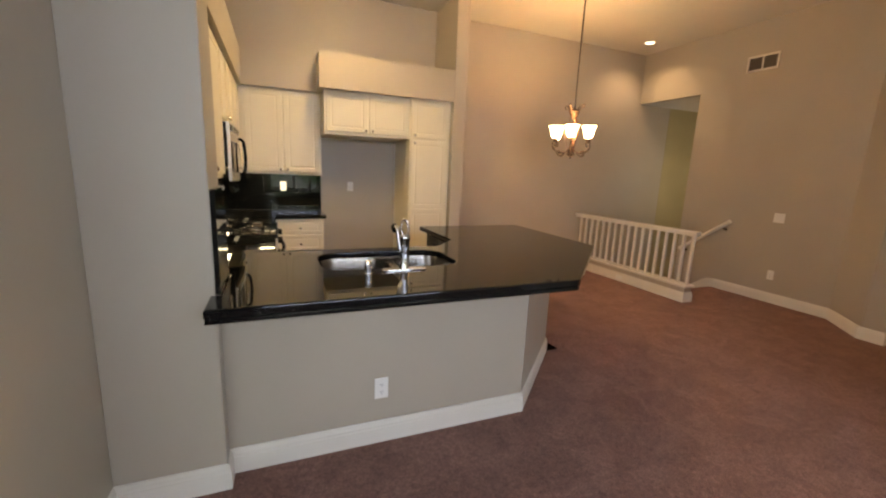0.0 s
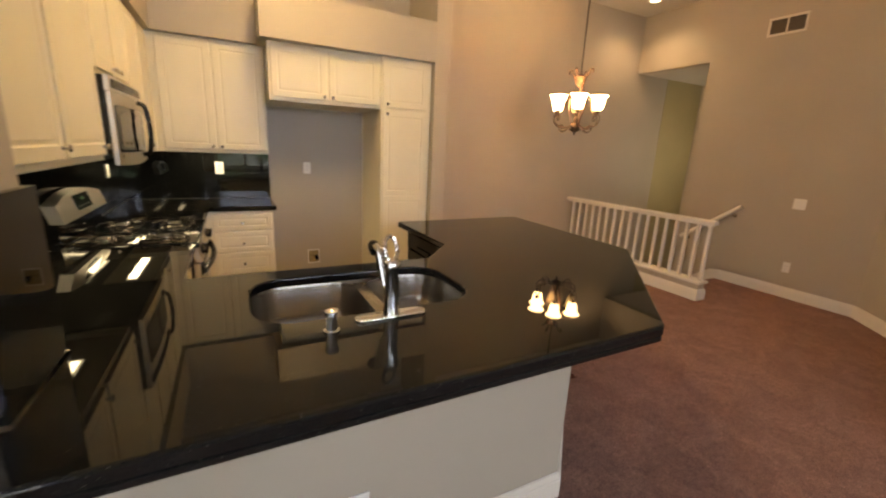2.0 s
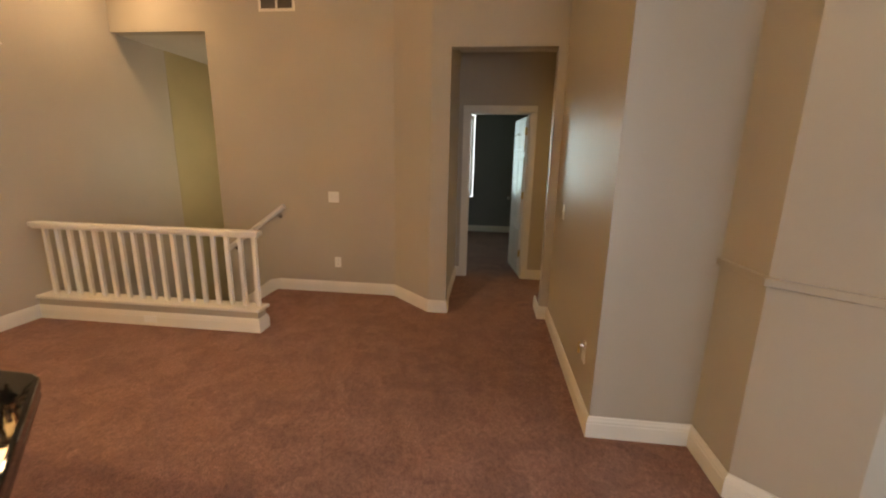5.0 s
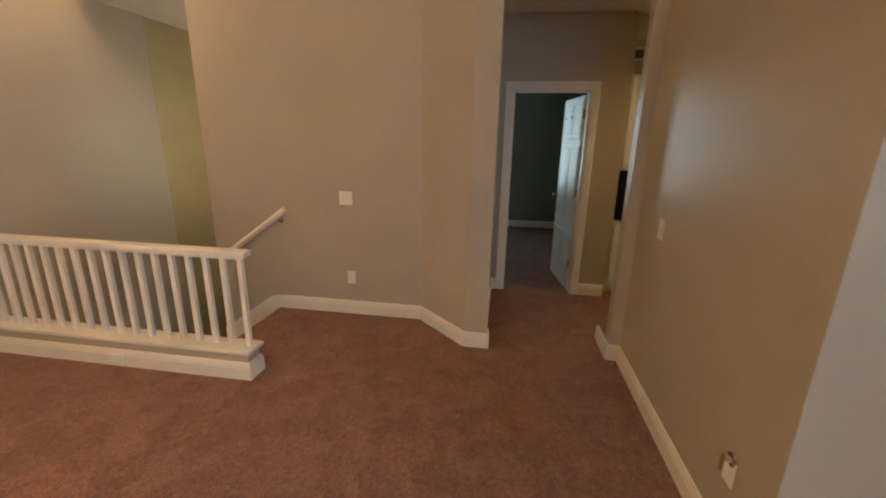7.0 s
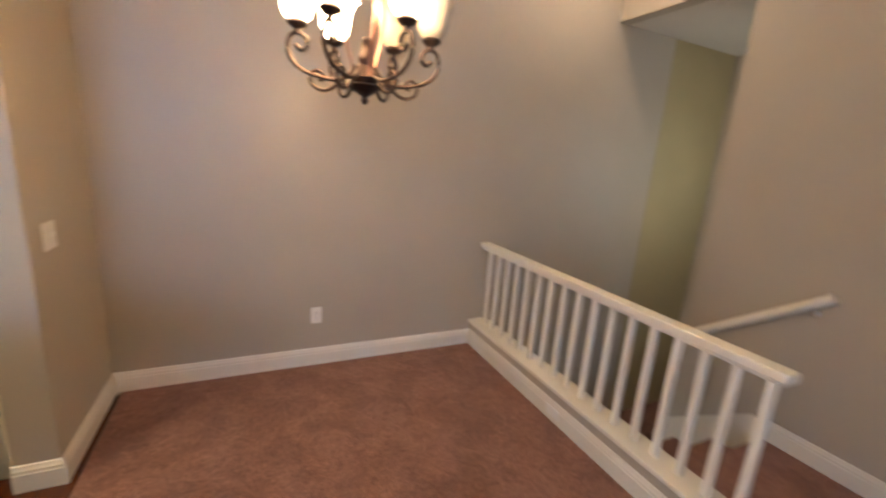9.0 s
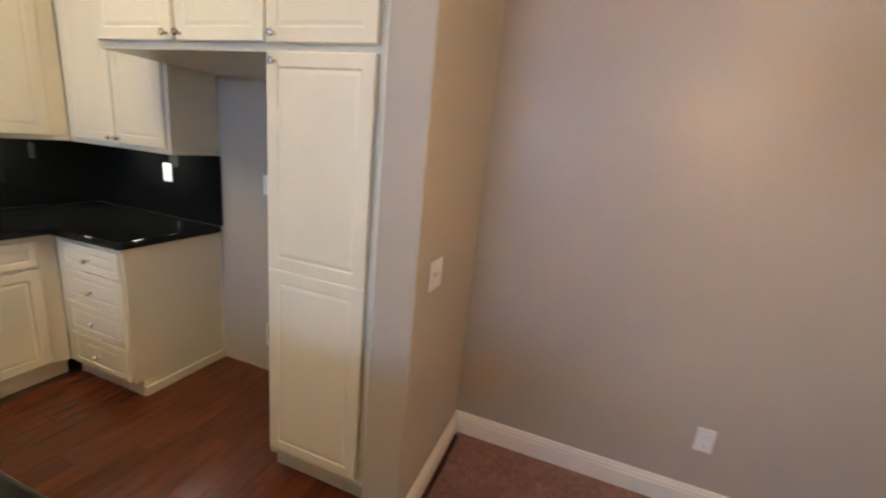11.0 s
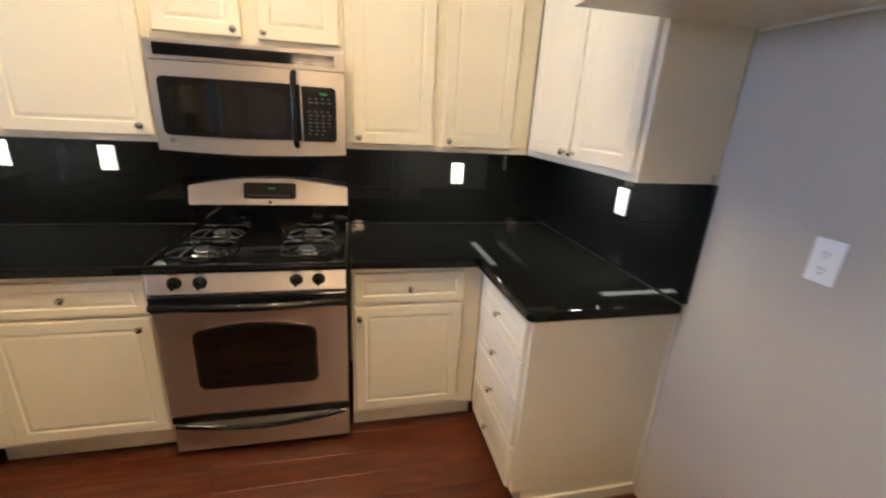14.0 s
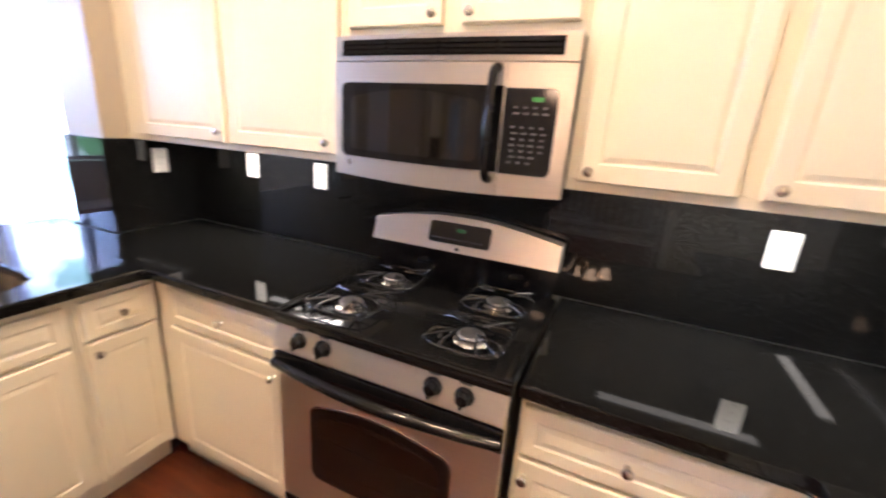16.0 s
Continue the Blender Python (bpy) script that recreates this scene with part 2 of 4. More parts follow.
def add_box(bm, x0, y0, z0, x1, y1, z1, bevel=0.0, m=None):
    r = bmesh.ops.create_cube(bm, size=1)
    mm = Matrix.Translation(((x0 + x1) / 2, (y0 + y1) / 2, (z0 + z1) / 2)) @ Matrix.Diagonal((abs(x1 - x0), abs(y1 - y0), abs(z1 - z0), 1))
    bmesh.ops.transform(bm, matrix=(m @ mm) if m else mm, verts=r["verts"])
    if bevel:
        edges = list({e for v in r["verts"] for e in v.link_edges})
        bmesh.ops.bevel(bm, geom=edges, offset=bevel, segments=2, profile=0.5, affect="EDGES")


def box(x0, y0, z0, x1, y1, z1, bevel=0.0, m=None):
    bm = bmesh.new()
    add_box(bm, x0, y0, z0, x1, y1, z1, bevel, m)
    return bm


def boxes(rows, bevel=0.0):
    bm = bmesh.new()
    for r in rows:
        add_box(bm, *r, bevel)
    return bm


def prism(pts, z0, z1, bevel=0.0, bm=None):
    bm = bm or bmesh.new()
    lo = [bm.verts.new((x, y, z0)) for x, y in pts]
    hi = [bm.verts.new((x, y, z1)) for x, y in pts]
    n = len(pts)
    top = bm.faces.new(hi)
    bottom = bm.faces.new(lo[::-1])
    for i in range(n):
        bm.faces.new((lo[i], lo[(i + 1) % n], hi[(i + 1) % n], hi[i]))
    if bevel:
        bmesh.ops.bevel(bm, geom=list(top.edges) + list(bottom.edges), offset=bevel, segments=3, profile=0.5, affect="EDGES")
    return bm


def front_prism(pts, y0, y1, bm=None):
    """A plate with its outline in x and z, from y0 (front) to y1."""
    bm = bm or bmesh.new()
    a = [bm.verts.new((x, y0, z)) for x, z in pts]
    b = [bm.verts.new((x, y1, z)) for x, z in pts]
    n = len(pts)
    bm.faces.new(a)
    bm.faces.new(b[::-1])
    for i in range(n):
        bm.faces.new((a[i], b[i], b[(i + 1) % n], a[(i + 1) % n]))
    return bm


def lathe(profile, seg=20, m=None, bm=None):
    """Turns (radius, z) about z."""
    bm = bm or bmesh.new()
    rings = []
    for r, z in profile:
        rings.append([bm.verts.new((m or Matrix()) @ Vector((max(r, 0.0004) * math.cos(2 * math.pi * i / seg), max(r, 0.0004) * math.sin(2 * math.pi * i / seg), z))) for i in range(seg)])
    for a, b in zip(rings, rings[1:]):
        for i in range(seg):
            bm.faces.new((a[i], a[(i + 1) % seg], b[(i + 1) % seg], b[i]))
    return bm


def curve_points(pts, n=4):
    """More points on a smooth curve through the given ones."""
    P = [Vector(p) for p in pts]
    out = []
    for i in range(len(P) - 1):
        p0, p1, p2, p3 = P[max(i - 1, 0)], P[i], P[i + 1], P[min(i + 2, len(P) - 1)]
        for k in range(n):
            t = k / n
            out.append(0.5 * (2 * p1 + (p2 - p0) * t + (2 * p0 - 5 * p1 + 4 * p2 - p3) * t * t + (3 * p1 - p0 - 3 * p2 + p3) * t * t * t))
    return out + [P[-1]]


def tube(pts, radius, seg=8, bm=None, taper=1.0):
    """A round bar through points, closed at its ends."""
    bm = bm or bmesh.new()
    pts = [Vector(p) for p in pts]
    rings = []
    up = Vector((0, 0, 1))
    for i, p in enumerate(pts):
        d = (pts[min(i + 1, len(pts) - 1)] - pts[max(i - 1, 0)]).normalized()
        u = d.cross(up)
        if u.length < 0.05:
            u = d.cross(Vector((1, 0, 0)))
        u.normalize()
        v = d.cross(u)
        r = radius * (1 + (taper - 1) * i / max(1, len(pts) - 1))
        rings.append([bm.verts.new(p + r * (math.cos(2 * math.pi * k / seg) * u + math.sin(2 * math.pi * k / seg) * v)) for k in range(seg)])
    for a, b in zip(rings, rings[1:]):
        for k in range(seg):
            bm.faces.new((a[k], a[(k + 1) % seg], b[(k + 1) % seg], b[k]))
    bm.faces.new(rings[0][::-1])
    bm.faces.new(rings[-1])
    return bm


def ribbon(pts, width, thick):
    """A flat strip along points of the xz plane, its width across y."""
    bm = bmesh.new()
    P = [Vector(p) for p in pts]
    rows = []
    for i, p in enumerate(P):
        d = (P[min(i + 1, len(P) - 1)] - P[max(i - 1, 0)]).normalized()
        n = Vector((-d.z, 0, d.x)) * thick / 2
        w = Vector((0, width / 2, 0))
        rows.append([bm.verts.new(p + q) for q in (n + w, n * 1.6, n - w, -n - w, -n + w)])
    for a, b in zip(rows, rows[1:]):
        for k in range(5):
            bm.faces.new((a[k], b[k], b[(k + 1) % 5], a[(k + 1) % 5]))
    bm.faces.new(rows[0])
    bm.faces.new(rows[-1][::-1])
    return bm


def panel_slab(w, h, t=0.019, insets=((0, 0, 1, 1),), margin=0.048):
    """A routed slab, front at y = -t, with raised fields given as fractions of its face."""
    bm = bmesh.new()
    add_box(bm, 0, -t + 0.009, 0, w, 0, h)

    def ring(x0, z0, x1, z1, i, y):
        return [bm.verts.new(p) for p in ((x0 + i, y, z0 + i), (x1 - i, y, z0 + i), (x1 - i, y, z1 - i), (x0 + i, y, z1 - i))]

    for fx0, fz0, fx1, fz1 in insets:
        x0, z0, x1, z1 = w * fx0, h * fz0, w * fx1, h * fz1
        steps = [(0, -t + 0.009), (0.001, -t + 0.003), (0.005, -t), (margin, -t), (margin + 0.005, -t + 0.004), (margin + 0.009, -t + 0.004), (margin + 0.022, -t + 0.001)]
        rings = [ring(x0, z0, x1, z1, i, y) for i, y in steps]
        for a, b in zip(rings, rings[1:]):
            for k in range(4):
                bm.faces.new((a[k], a[(k + 1) % 4], b[(k + 1) % 4], b[k]))
        bm.faces.new(rings[-1])
    return bm


def mesh_of(name, bm, mat, smooth=False):
    bmesh.ops.recalc_face_normals(bm, faces=bm.faces)
    me = bpy.data.meshes.new(name)
    bm.to_mesh(me)
    bm.free()
    me.materials.append(mat)
    if smooth:
        me.polygons.foreach_set("use_smooth", [True] * len(me.polygons))
        me.set_sharp_from_angle(angle=radians(40))
    return me


def thing(name, m, label, category, group=""):
    ob = new(name)
    ob.matrix_world = m
    return tagged(ob, label, category, group)


def part(name, bm, mat, parent, label="", at=None, smooth=False):
    ob = new(name, mesh_of(name, bm, mat, smooth))
    ob.parent = parent
    if at is not None:
        ob.matrix_local = at
    return tagged(ob, label)


def solid(name, bm, mat, label, category, kind="", group="", smooth=False):
    return tagged(new(name, mesh_of(name, bm, mat, smooth)), label, category, group, kind)


def setting(name, bm, mat, label, category):
    return solid(name, bm, mat, label, category, "structure")


# ---- structure ----
H = 3.47
TAN = "tan painted drywall "
setting("floor_carpet", prism([(-0.1, -8.3), (6.5, -8.3), (6.5, -6.1), (10.8, -6.1), (10.8, -1.9), (7.35, -1.9), (7.35, -3.5), (6.43, -3.5), (6.43, -1.62), (5.36, -1.62), (5.36, 0.06), (2.87, 0.06), (2.87, -2.55), (2.66, -2.75), (2.01, -3.37), (-0.1, -3.37)], -0.22, 0), CARPET, "worn mauve-brown carpet with trodden patches", "carpet")
setting("ceiling", prism([(-0.2, -8.4), (6.5, -8.4), (6.5, 0.2), (-0.2, 0.2)], H, H + 0.1), CEIL, "high off-white ceiling", "ceiling")
setting("ceiling_hall", box(6.07, -6.2, 2.7, 7.5, -3.4, 2.8), CEIL, "white hall ceiling", "ceiling")
setting("ceiling_bedroom", box(7.4, -6.2, 2.6, 10.9, -1.9, 2.7), CEIL, "white bedroom ceiling", "ceiling")
# greenish tint of this stretch is put into a thin added slab
OLIVE = material("olive_slab", (0.44, 0.365, 0.2), 0.45, vary=0.04, scale=2, grain=130, bump=0.2)
setting("wall_entry", boxes([(7.1, 0.041, -2.6, 7.99, 0.05, 2.7)]), OLIVE, "yellow-green stretch of the entry wall above the stairs", "wall")
setting("ceiling_stairwell", box(6.5, -1.2, 2.7, 8.2, 0.2, 2.8), CEIL, "white stairwell ceiling", "ceiling")
setting("wall_north", boxes([(-0.2, 0.0, -0.2, 2.78, 0.25, H), (2.78, 0.045, -2.6, 8.2, 0.25, H)]), PAINT, TAN + "wall behind the kitchen and dining area", "wall")
setting("wall_west", boxes([(-0.2, -8.4, 0, 0, -6.1, H), (-0.2, -4.15, 0, 0, 0, H), (-0.2, -6.1, 2.35, 0, -4.15, H)]), PAINT, TAN + "wall behind the range", "wall")
setting("wall_wing", box(0, -3.5, 0, 0.42, -3.2, H, 0.006), PAINT, TAN + "wing wall beside the peninsula", "wall")
setting("wall_south", boxes([(-0.2, -8.4, 0, 0.45, -8.2, H), (3.35, -8.4, 0, 6.6, -8.2, H), (0.45, -8.4, 0, 3.35, -8.2, 0.7), (0.45, -8.4, 2.9, 3.35, -8.2, H)]), PAINT, TAN + "wall with a wide window", "wall")
setting("wall_pantry_end", box(2.664, -0.685, 0, 2.825, 0.05, H, 0.008), PAINT, TAN + "end wall beside the pantry cabinet", "wall")
bm = box(6.385, -1.02, 2.70, 6.5, 0.05, H)
prism([(6.385, -1.02), (6.5, -1.02), (6.5, -3.56), (6.06, -3.56), (6.06, -3.585), (5.965, -3.585), (5.965, -3.415), (6.385, -2.98)], -2.6, H, bm=bm)
add_box(bm, 5.965, -4.49, 2.43, 6.07, -3.585, H)
setting("wall_east", bm, PAINT, TAN + "wall with stair and hall openings", "wall")
P5 = (3.66, -5.40)
setting("wall_fireplace", prism([(6.07, -4.49), (5.965, -4.49), (5.965, -4.57), (4.265, -4.57), (4.265, -5.105), (3.92, -5.105), P5, (P5[0], -8.2), (6.07, -8.2)], 0, H), PAINT, TAN + "wall with a jog and slanted chimney breast", "wall")
setting("mantel_ledge", prism([(4.265, -5.105), (4.265, -5.085), (3.908, -5.085), (P5[0] - 0.02, P5[1] + 0.01), (P5[0] - 0.02, -8.19), (P5[0], -8.19), P5, (3.92, -5.105)], 1.015, 1.05, 0.004), PAINT, "thin painted ledge across the chimney breast", "ledge")
for name, row in (("wall_hall_north", (6.5, -3.56, 0, 7.4, -3.4, 2.7)), ("wall_hall_door_left", (7.3, -3.69, 0, 7.4, -3.56, 2.7)), ("wall_hall_door_right", (7.3, -4.73, 0, 7.4, -4.41, 2.7)),
                  ("wall_hall_door_head", (7.3, -4.41, 2.04, 7.4, -3.69, 2.7)), ("wall_hall_nook", (7.9, -6.0, 0, 8.0, -4.73, 2.7)), ("wall_hall_return", (7.4, -4.78, 0, 8.0, -4.73, 2.7)), ("wall_hall_south", (6.07, -6.1, 0, 7.9, -6.0, 2.7))):
    setting(name, box(*row), PAINT, TAN + "hall wall by the bedroom doorway", "wall")
setting("wall_stairwell", boxes([(8.0, -1.2, -2.6, 8.1, 0.045, 2.7), (6.5, -1.15, -2.6, 7.0, -1.02, 2.7), (7.7, -1.15, -2.6, 8.0, -1.02, 2.7), (7.0, -1.15, -2.6, 7.7, -1.02, 1.1), (7.0, -1.15, 2.3, 7.7, -1.02, 2.7)]), PAINT, TAN + "stairwell walls in greenish light", "wall")
# one even grey, darker than the tan paint of the other rooms
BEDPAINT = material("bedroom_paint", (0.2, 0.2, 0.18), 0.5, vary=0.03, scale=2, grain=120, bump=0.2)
setting("wall_bedroom", boxes([(10.7, -6.1, 0, 10.8, -3.62, 2.6), (10.7, -2.9, 0, 10.8, -1.9, 2.6), (10.7, -3.62, 0, 10.8, -2.9, 0.72), (10.7, -3.62, 2.36, 10.8, -2.9, 2.6), (8.0, -6.2, 0, 10.8, -6.1, 2.6), (7.4, -1.95, 0, 10.8, -1.9, 2.6)]), BEDPAINT, "dark grey bedroom walls", "wall")
setting("wall_peninsula", prism([(0.42, -3.4), (2.04, -3.4), (2.72, -2.72), (2.72, -1.7), (2.6, -1.7), (2.6, -2.67), (1.99, -3.28), (0.42, -3.28)], 0, 0.874), PAINT, TAN + "half wall under the peninsula worktop", "wall")
setting("soffit", boxes([(0, -3.2, 2.275, 0.36, 0, 2.63), (0.36, -0.36, 2.275, 1.12, 0, 2.63), (1.12, -0.688, 2.275, 2.664, 0, 2.63)]), PAINT, "painted soffit and plant shelf above the cabinets", "soffit")

BASE = [(0, 0), (0.016, 0), (0.016, 0.083), (0.013, 0.088), (0.013, 0.1), (0.009, 0.108), (0.006, 0.12), (0, 0.124)]


def skirting(name, pts, label="white moulded baseboard along the wall"):
    """Baseboard on the right-hand side of a line of points."""
    bm = bmesh.new()
    P = [Vector(p) for p in pts]
    rows = []
    for i, p in enumerate(P):
        ns = []
        for a, b in ((i - 1, i), (i, i + 1)):
            if 0 <= a and b < len(P):
                d = (P[b] - P[a]).normalized()
                ns.append(Vector((d.y, -d.x)))
        k = ns[0] if len(ns) == 1 else (ns[0] + ns[1]) / (1 + ns[0].dot(ns[1]))
        rows.append([bm.verts.new((p.x + k.x * t, p.y + k.y * t, z)) for t, z in BASE])
    for a, b in zip(rows, rows[1:]):
        for j in range(len(BASE) - 1):
            bm.faces.new((a[j], b[j], b[j + 1], a[j + 1]))
    bm.faces.new(rows[0])
    bm.faces.new(rows[-1][::-1])
    return setting(name, bm, TRIM, label, "baseboard")


skirting("baseboard_dining", [(2.664, -0.688), (2.828, -0.688), (2.828, 0.042), (5.236, 0.042), (5.236, -2.062), (5.364, -2.062), (5.364, -1.64)])
skirting("baseboard_east", [(6.382, -1.66), (6.382, -2.978), (5.962, -3.412), (5.962, -3.588), (6.062, -3.588), (6.062, -3.563), (7.297, -3.563), (7.297, -3.62)])
skirting("baseboard_hall", [(7.297, -4.48), (7.297, -4.733)])
skirting("baseboard_fireplace", [(6.3, -4.487), (5.962, -4.487), (5.962, -4.567), (4.262, -4.567), (4.262, -5.102), (3.916, -5.102), (P5[0] - 0.003, P5[1]), (P5[0] - 0.003, -8.197), (0.003, -8.197), (0.003, -6.12)])
skirting("baseboard_peninsula", [(0.003, -4.13), (0.003, -3.503), (0.423, -3.503), (0.423, -3.403), (2.041, -3.403), (2.723, -2.721), (2.723, -1.7)])
skirting("baseboard_bedroom", [(10.697, -2.0), (10.697, -6.0)])

# staircase going down behind the railing
stairs = thing("staircase", pose(0, 0, 0), "carpeted stairs going down behind the white railing", "staircase")
stairs["kind"] = "structure"
for i in range(8):
    y0 = -1.62 + 0.25 * i
    if y0 < -0.25:
        part("step", box(5.365, y0, -2.5, 6.38, min(y0 + 0.25, 0.04), -0.18 * (i + 1), 0.012), CARPET, stairs)
part("landing", box(5.365, -0.36, -2.5, 7.99, 0.04, -1.12, 0.01), CARPET, stairs)
sk = bmesh.new()
front_prism([(-1.66, 0.124), (-1.53, 0.1), (-1.02, -0.27), (-1.02, -0.52), (-1.66, -0.04)], 0, 0.016, sk)
bmesh.ops.transform(sk, matrix=pose(6.384, 0, 0, 0, 0, 90), verts=sk.verts)
part("skirt_board", sk, TRIM, stairs, "white sloping skirt board")
setting("trim_stair_wall", box(5.38, 0.028, -1.12, 6.5, 0.044, -0.96), TRIM, "white skirting on the stair landing", "trim")

# ---- windows and doors of the setting ----


def window(name, m, w, h, cols, label, rows=1):
    """A framed window, its frame from (0, 0) to (w, h), facing -y of its pose."""
    ob = thing(name, m, label, "window")
    ob["kind"] = "structure"
    part("window_frame", boxes([(0, 0, 0, 0.05, 0.08, h), (w - 0.05, 0, 0, w, 0.08, h), (0.05, 0, 0, w - 0.05, 0.08, 0.05), (0.05, 0, h - 0.05, w - 0.05, 0.08, h)]), TRIM, ob)
    for i in range(1, cols):
        part("mullion", box(w * i / cols - 0.03, 0.01, 0.05, w * i / cols + 0.03, 0.07, h - 0.05), TRIM, ob)
    for i in range(cols):
        for j in range(rows):
            p = part("pane", box(w * i / cols + 0.03, 0.036, h * j / rows + 0.04, w * (i + 1) / cols - 0.03, 0.042, h * (j + 1) / rows - 0.04), GLASS, ob)
            p.visible_shadow = False
    return ob


window("window_west", pose(-0.03, -6.08, 0.02, 0, 0, 90), 1.91, 2.31, 1, "white framed glass door in bright daylight")
window("window_south", pose(3.33, -8.22, 0.72, 0, 0, 180), 2.86, 2.16, 4, "tall white window with mullions and many panes", 2)
bw = window("window_bedroom", pose(10.72, -2.92, 0.74, 0, 0, -90), 0.68, 1.6, 1, "bright bedroom window with white slatted blind")
for i in range(30):
    part("slat", box(0.06, 0.0, 0.07 + i * 0.05, 0.62, 0.028, 0.073 + i * 0.05, 0, pose(0, -0.03, 0)), TRIM, bw)
# unseen window, made up to carry the stairwell fill light
window("unseen_stair_window", pose(7.7, -1.1, 1.1, 0, 0, 180), 0.7, 1.2, 1, "small unseen stairwell window, added to carry the fill light")
bm = box(-8, -0.05, -3, 8, 0, 8)
bmesh.ops.transform(bm, matrix=pose(2, -16, 0), verts=bm.verts)
setting("backdrop_south", bm, OUTSIDE, "bright sky and greenery outside the window", "backdrop")
bm = box(-22, -0.05, -3, 8, 0, 8)
bmesh.ops.transform(bm, matrix=pose(-7, -5, 0, 0, 0, 90), verts=bm.verts)
setting("backdrop_west", bm, HAZE, "bright hazy sky outside the glass door", "backdrop")
bm = box(-4, 0, -1, 4, 0.05, 5)
bmesh.ops.transform(bm, matrix=pose(14, -3, 0, 0, 0, 90), verts=bm.verts)
setting("backdrop_east", bm, HAZE, "bright greenery outside the bedroom", "backdrop")


def casing(name, label):
    ob = thing(name, pose(7.298, -4.05, 0, 0, 0, -90), label, "door frame")
    ob["kind"] = "structure"
    # local x runs to -y of the room, front towards the hall
    w, t = 0.36, 0.075
    part("jamb_casing", box(-w - t, -0.02, 0, -w, 0.0, 2.04, 0.005), TRIM, ob)
    part("jamb_casing", box(w, -0.02, 0, w + t, 0.0, 2.04, 0.005), TRIM, ob)
    part("head_casing", box(-w - t, -0.021, 2.04, w + t, 0.0, 2.04 + t, 0.005), TRIM, ob)
    part("jamb_lining", box(-w - 0.001, 0.0, 0, -w + 0.018, 0.11, 2.04), TRIM, ob)
    part("jamb_lining", box(w - 0.018, 0.0, 0, w + 0.001, 0.11, 2.04), TRIM, ob)
    part("head_lining", box(-w, 0.0, 2.022, w, 0.11, 2.041), TRIM, ob)
    return ob


casing("door_frame_bedroom", "white painted door casing at the bedroom")


def panel_door(m):
    ob = thing("door_bedroom", m, "white six-panel bedroom door standing open", "door")
    ob["kind"] = "structure"
    rows = ((0.04, 0.02, 0.5, 0.30), (0.5, 0.02, 0.96, 0.30), (0.04, 0.34, 0.5, 0.76), (0.5, 0.34, 0.96, 0.76), (0.04, 0.79, 0.5, 0.98), (0.5, 0.79, 0.96, 0.98))
    part("leaf", panel_slab(0.7, 2.0, 0.02, rows, 0.04), DOORPAINT, ob)
    part("leaf_back", box(0, 0, 0, 0.7, 0.018, 2.0), DOORPAINT, ob)
    for z in (0.25, 1.0, 1.78):
        part("hinge", box(0.697, -0.026, z, 0.706, 0.018, z + 0.09), BRASS, ob, "brass hinge")
    h = part("door_handle", lathe([(0.0, 0.0), (0.026, 0.0), (0.026, 0.006), (0.01, 0.01), (0.01, 0.03), (0.024, 0.04), (0.027, 0.052), (0.018, 0.062), (0, 0.064)], 16, pose(0.06, -0.02, 0.95, 90, 0, 0)), NICKEL, ob, "round nickel door knob", smooth=True)
    for x in (0.2, 0.45):
        part("coat_hook", tube([(x, -0.02, 1.8), (x, -0.05, 1.79), (x, -0.06, 1.82)], 0.006), NICKEL, ob)
    return ob


panel_door(pose(7.41 + 0.7 * math.cos(radians(8)), -4.39 + 0.7 * math.sin(radians(8)), 0.01, 0, 0, 188))

# ---- wall plates ----


def duplex(m):
    ob = thing("wall_outlet", m, "white duplex wall outlet on a painted wall", "outlet", "wall outlets")
    part("cover_plate", box(-0.036, -0.006, -0.058, 0.036, 0, 0.058, 0.002), WHITE, ob)
    for z in (-0.021, 0.021):
        s = part("socket", lathe([(0.0, 0.0), (0.016, 0.0), (0.016, 0.0022), (0, 0.0022)], 12, pose(0, -0.006, z, 90, 0, 0)), WHITE, ob)
        part("slots", boxes([(-0.007, -0.0089, z - 0.002, -0.005, -0.0075, z + 0.007), (0.005, -0.0089, z - 0.002, 0.007, -0.0075, z + 0.007), (-0.002, -0.0089, z - 0.011, 0.002, -0.0075, z - 0.007)]), BLACK, s)
    return ob


out = duplex(pose(1.15, -3.402, 0.312))
for m in (pose(6.383, -2.338, 0.347, 0, 0, -90), pose(3.99, 0.043, 0.371), pose(1.552, -0.002, 1.217)):
    copy_thing(out, m)


def switch(m, gang, label, name="light_switch", rocker=True):
    ob = thing(name, m, label, "switch")
    w = 0.036 + 0.023 * (gang - 1)
    part("cover_plate", box(-w, -0.006, -0.058, w, 0, 0.058, 0.002), WHITE, ob)
    if rocker:
        for g in range(gang):
            x = (g - (gang - 1) / 2) * 0.046
            part("toggle", box(x - 0.005, -0.016, -0.004, x + 0.005, -0.005, 0.012, 0.002), WHITE, ob)
    else:
        ins = part("insert", box(-0.017, -0.0075, -0.034, 0.017, -0.005, 0.034, 0.001), WHITE, ob)
        for z in (-0.018, 0.018):
            part("slots", boxes([(-0.007, -0.0082, z - 0.004, -0.005, -0.007, z + 0.005), (0.005, -0.0082, z - 0.004, 0.007, -0.007, z + 0.005)]), GREYPRINT, ins)
        for z in (-0.048, 0.048):
            part("screw", lathe([(0, 0), (0.0032, 0), (0.0028, 0.0012), (0, 0.0014)], 10, pose(0, -0.006, z, 90, 0, 0)), NICKEL, ob)
    return ob


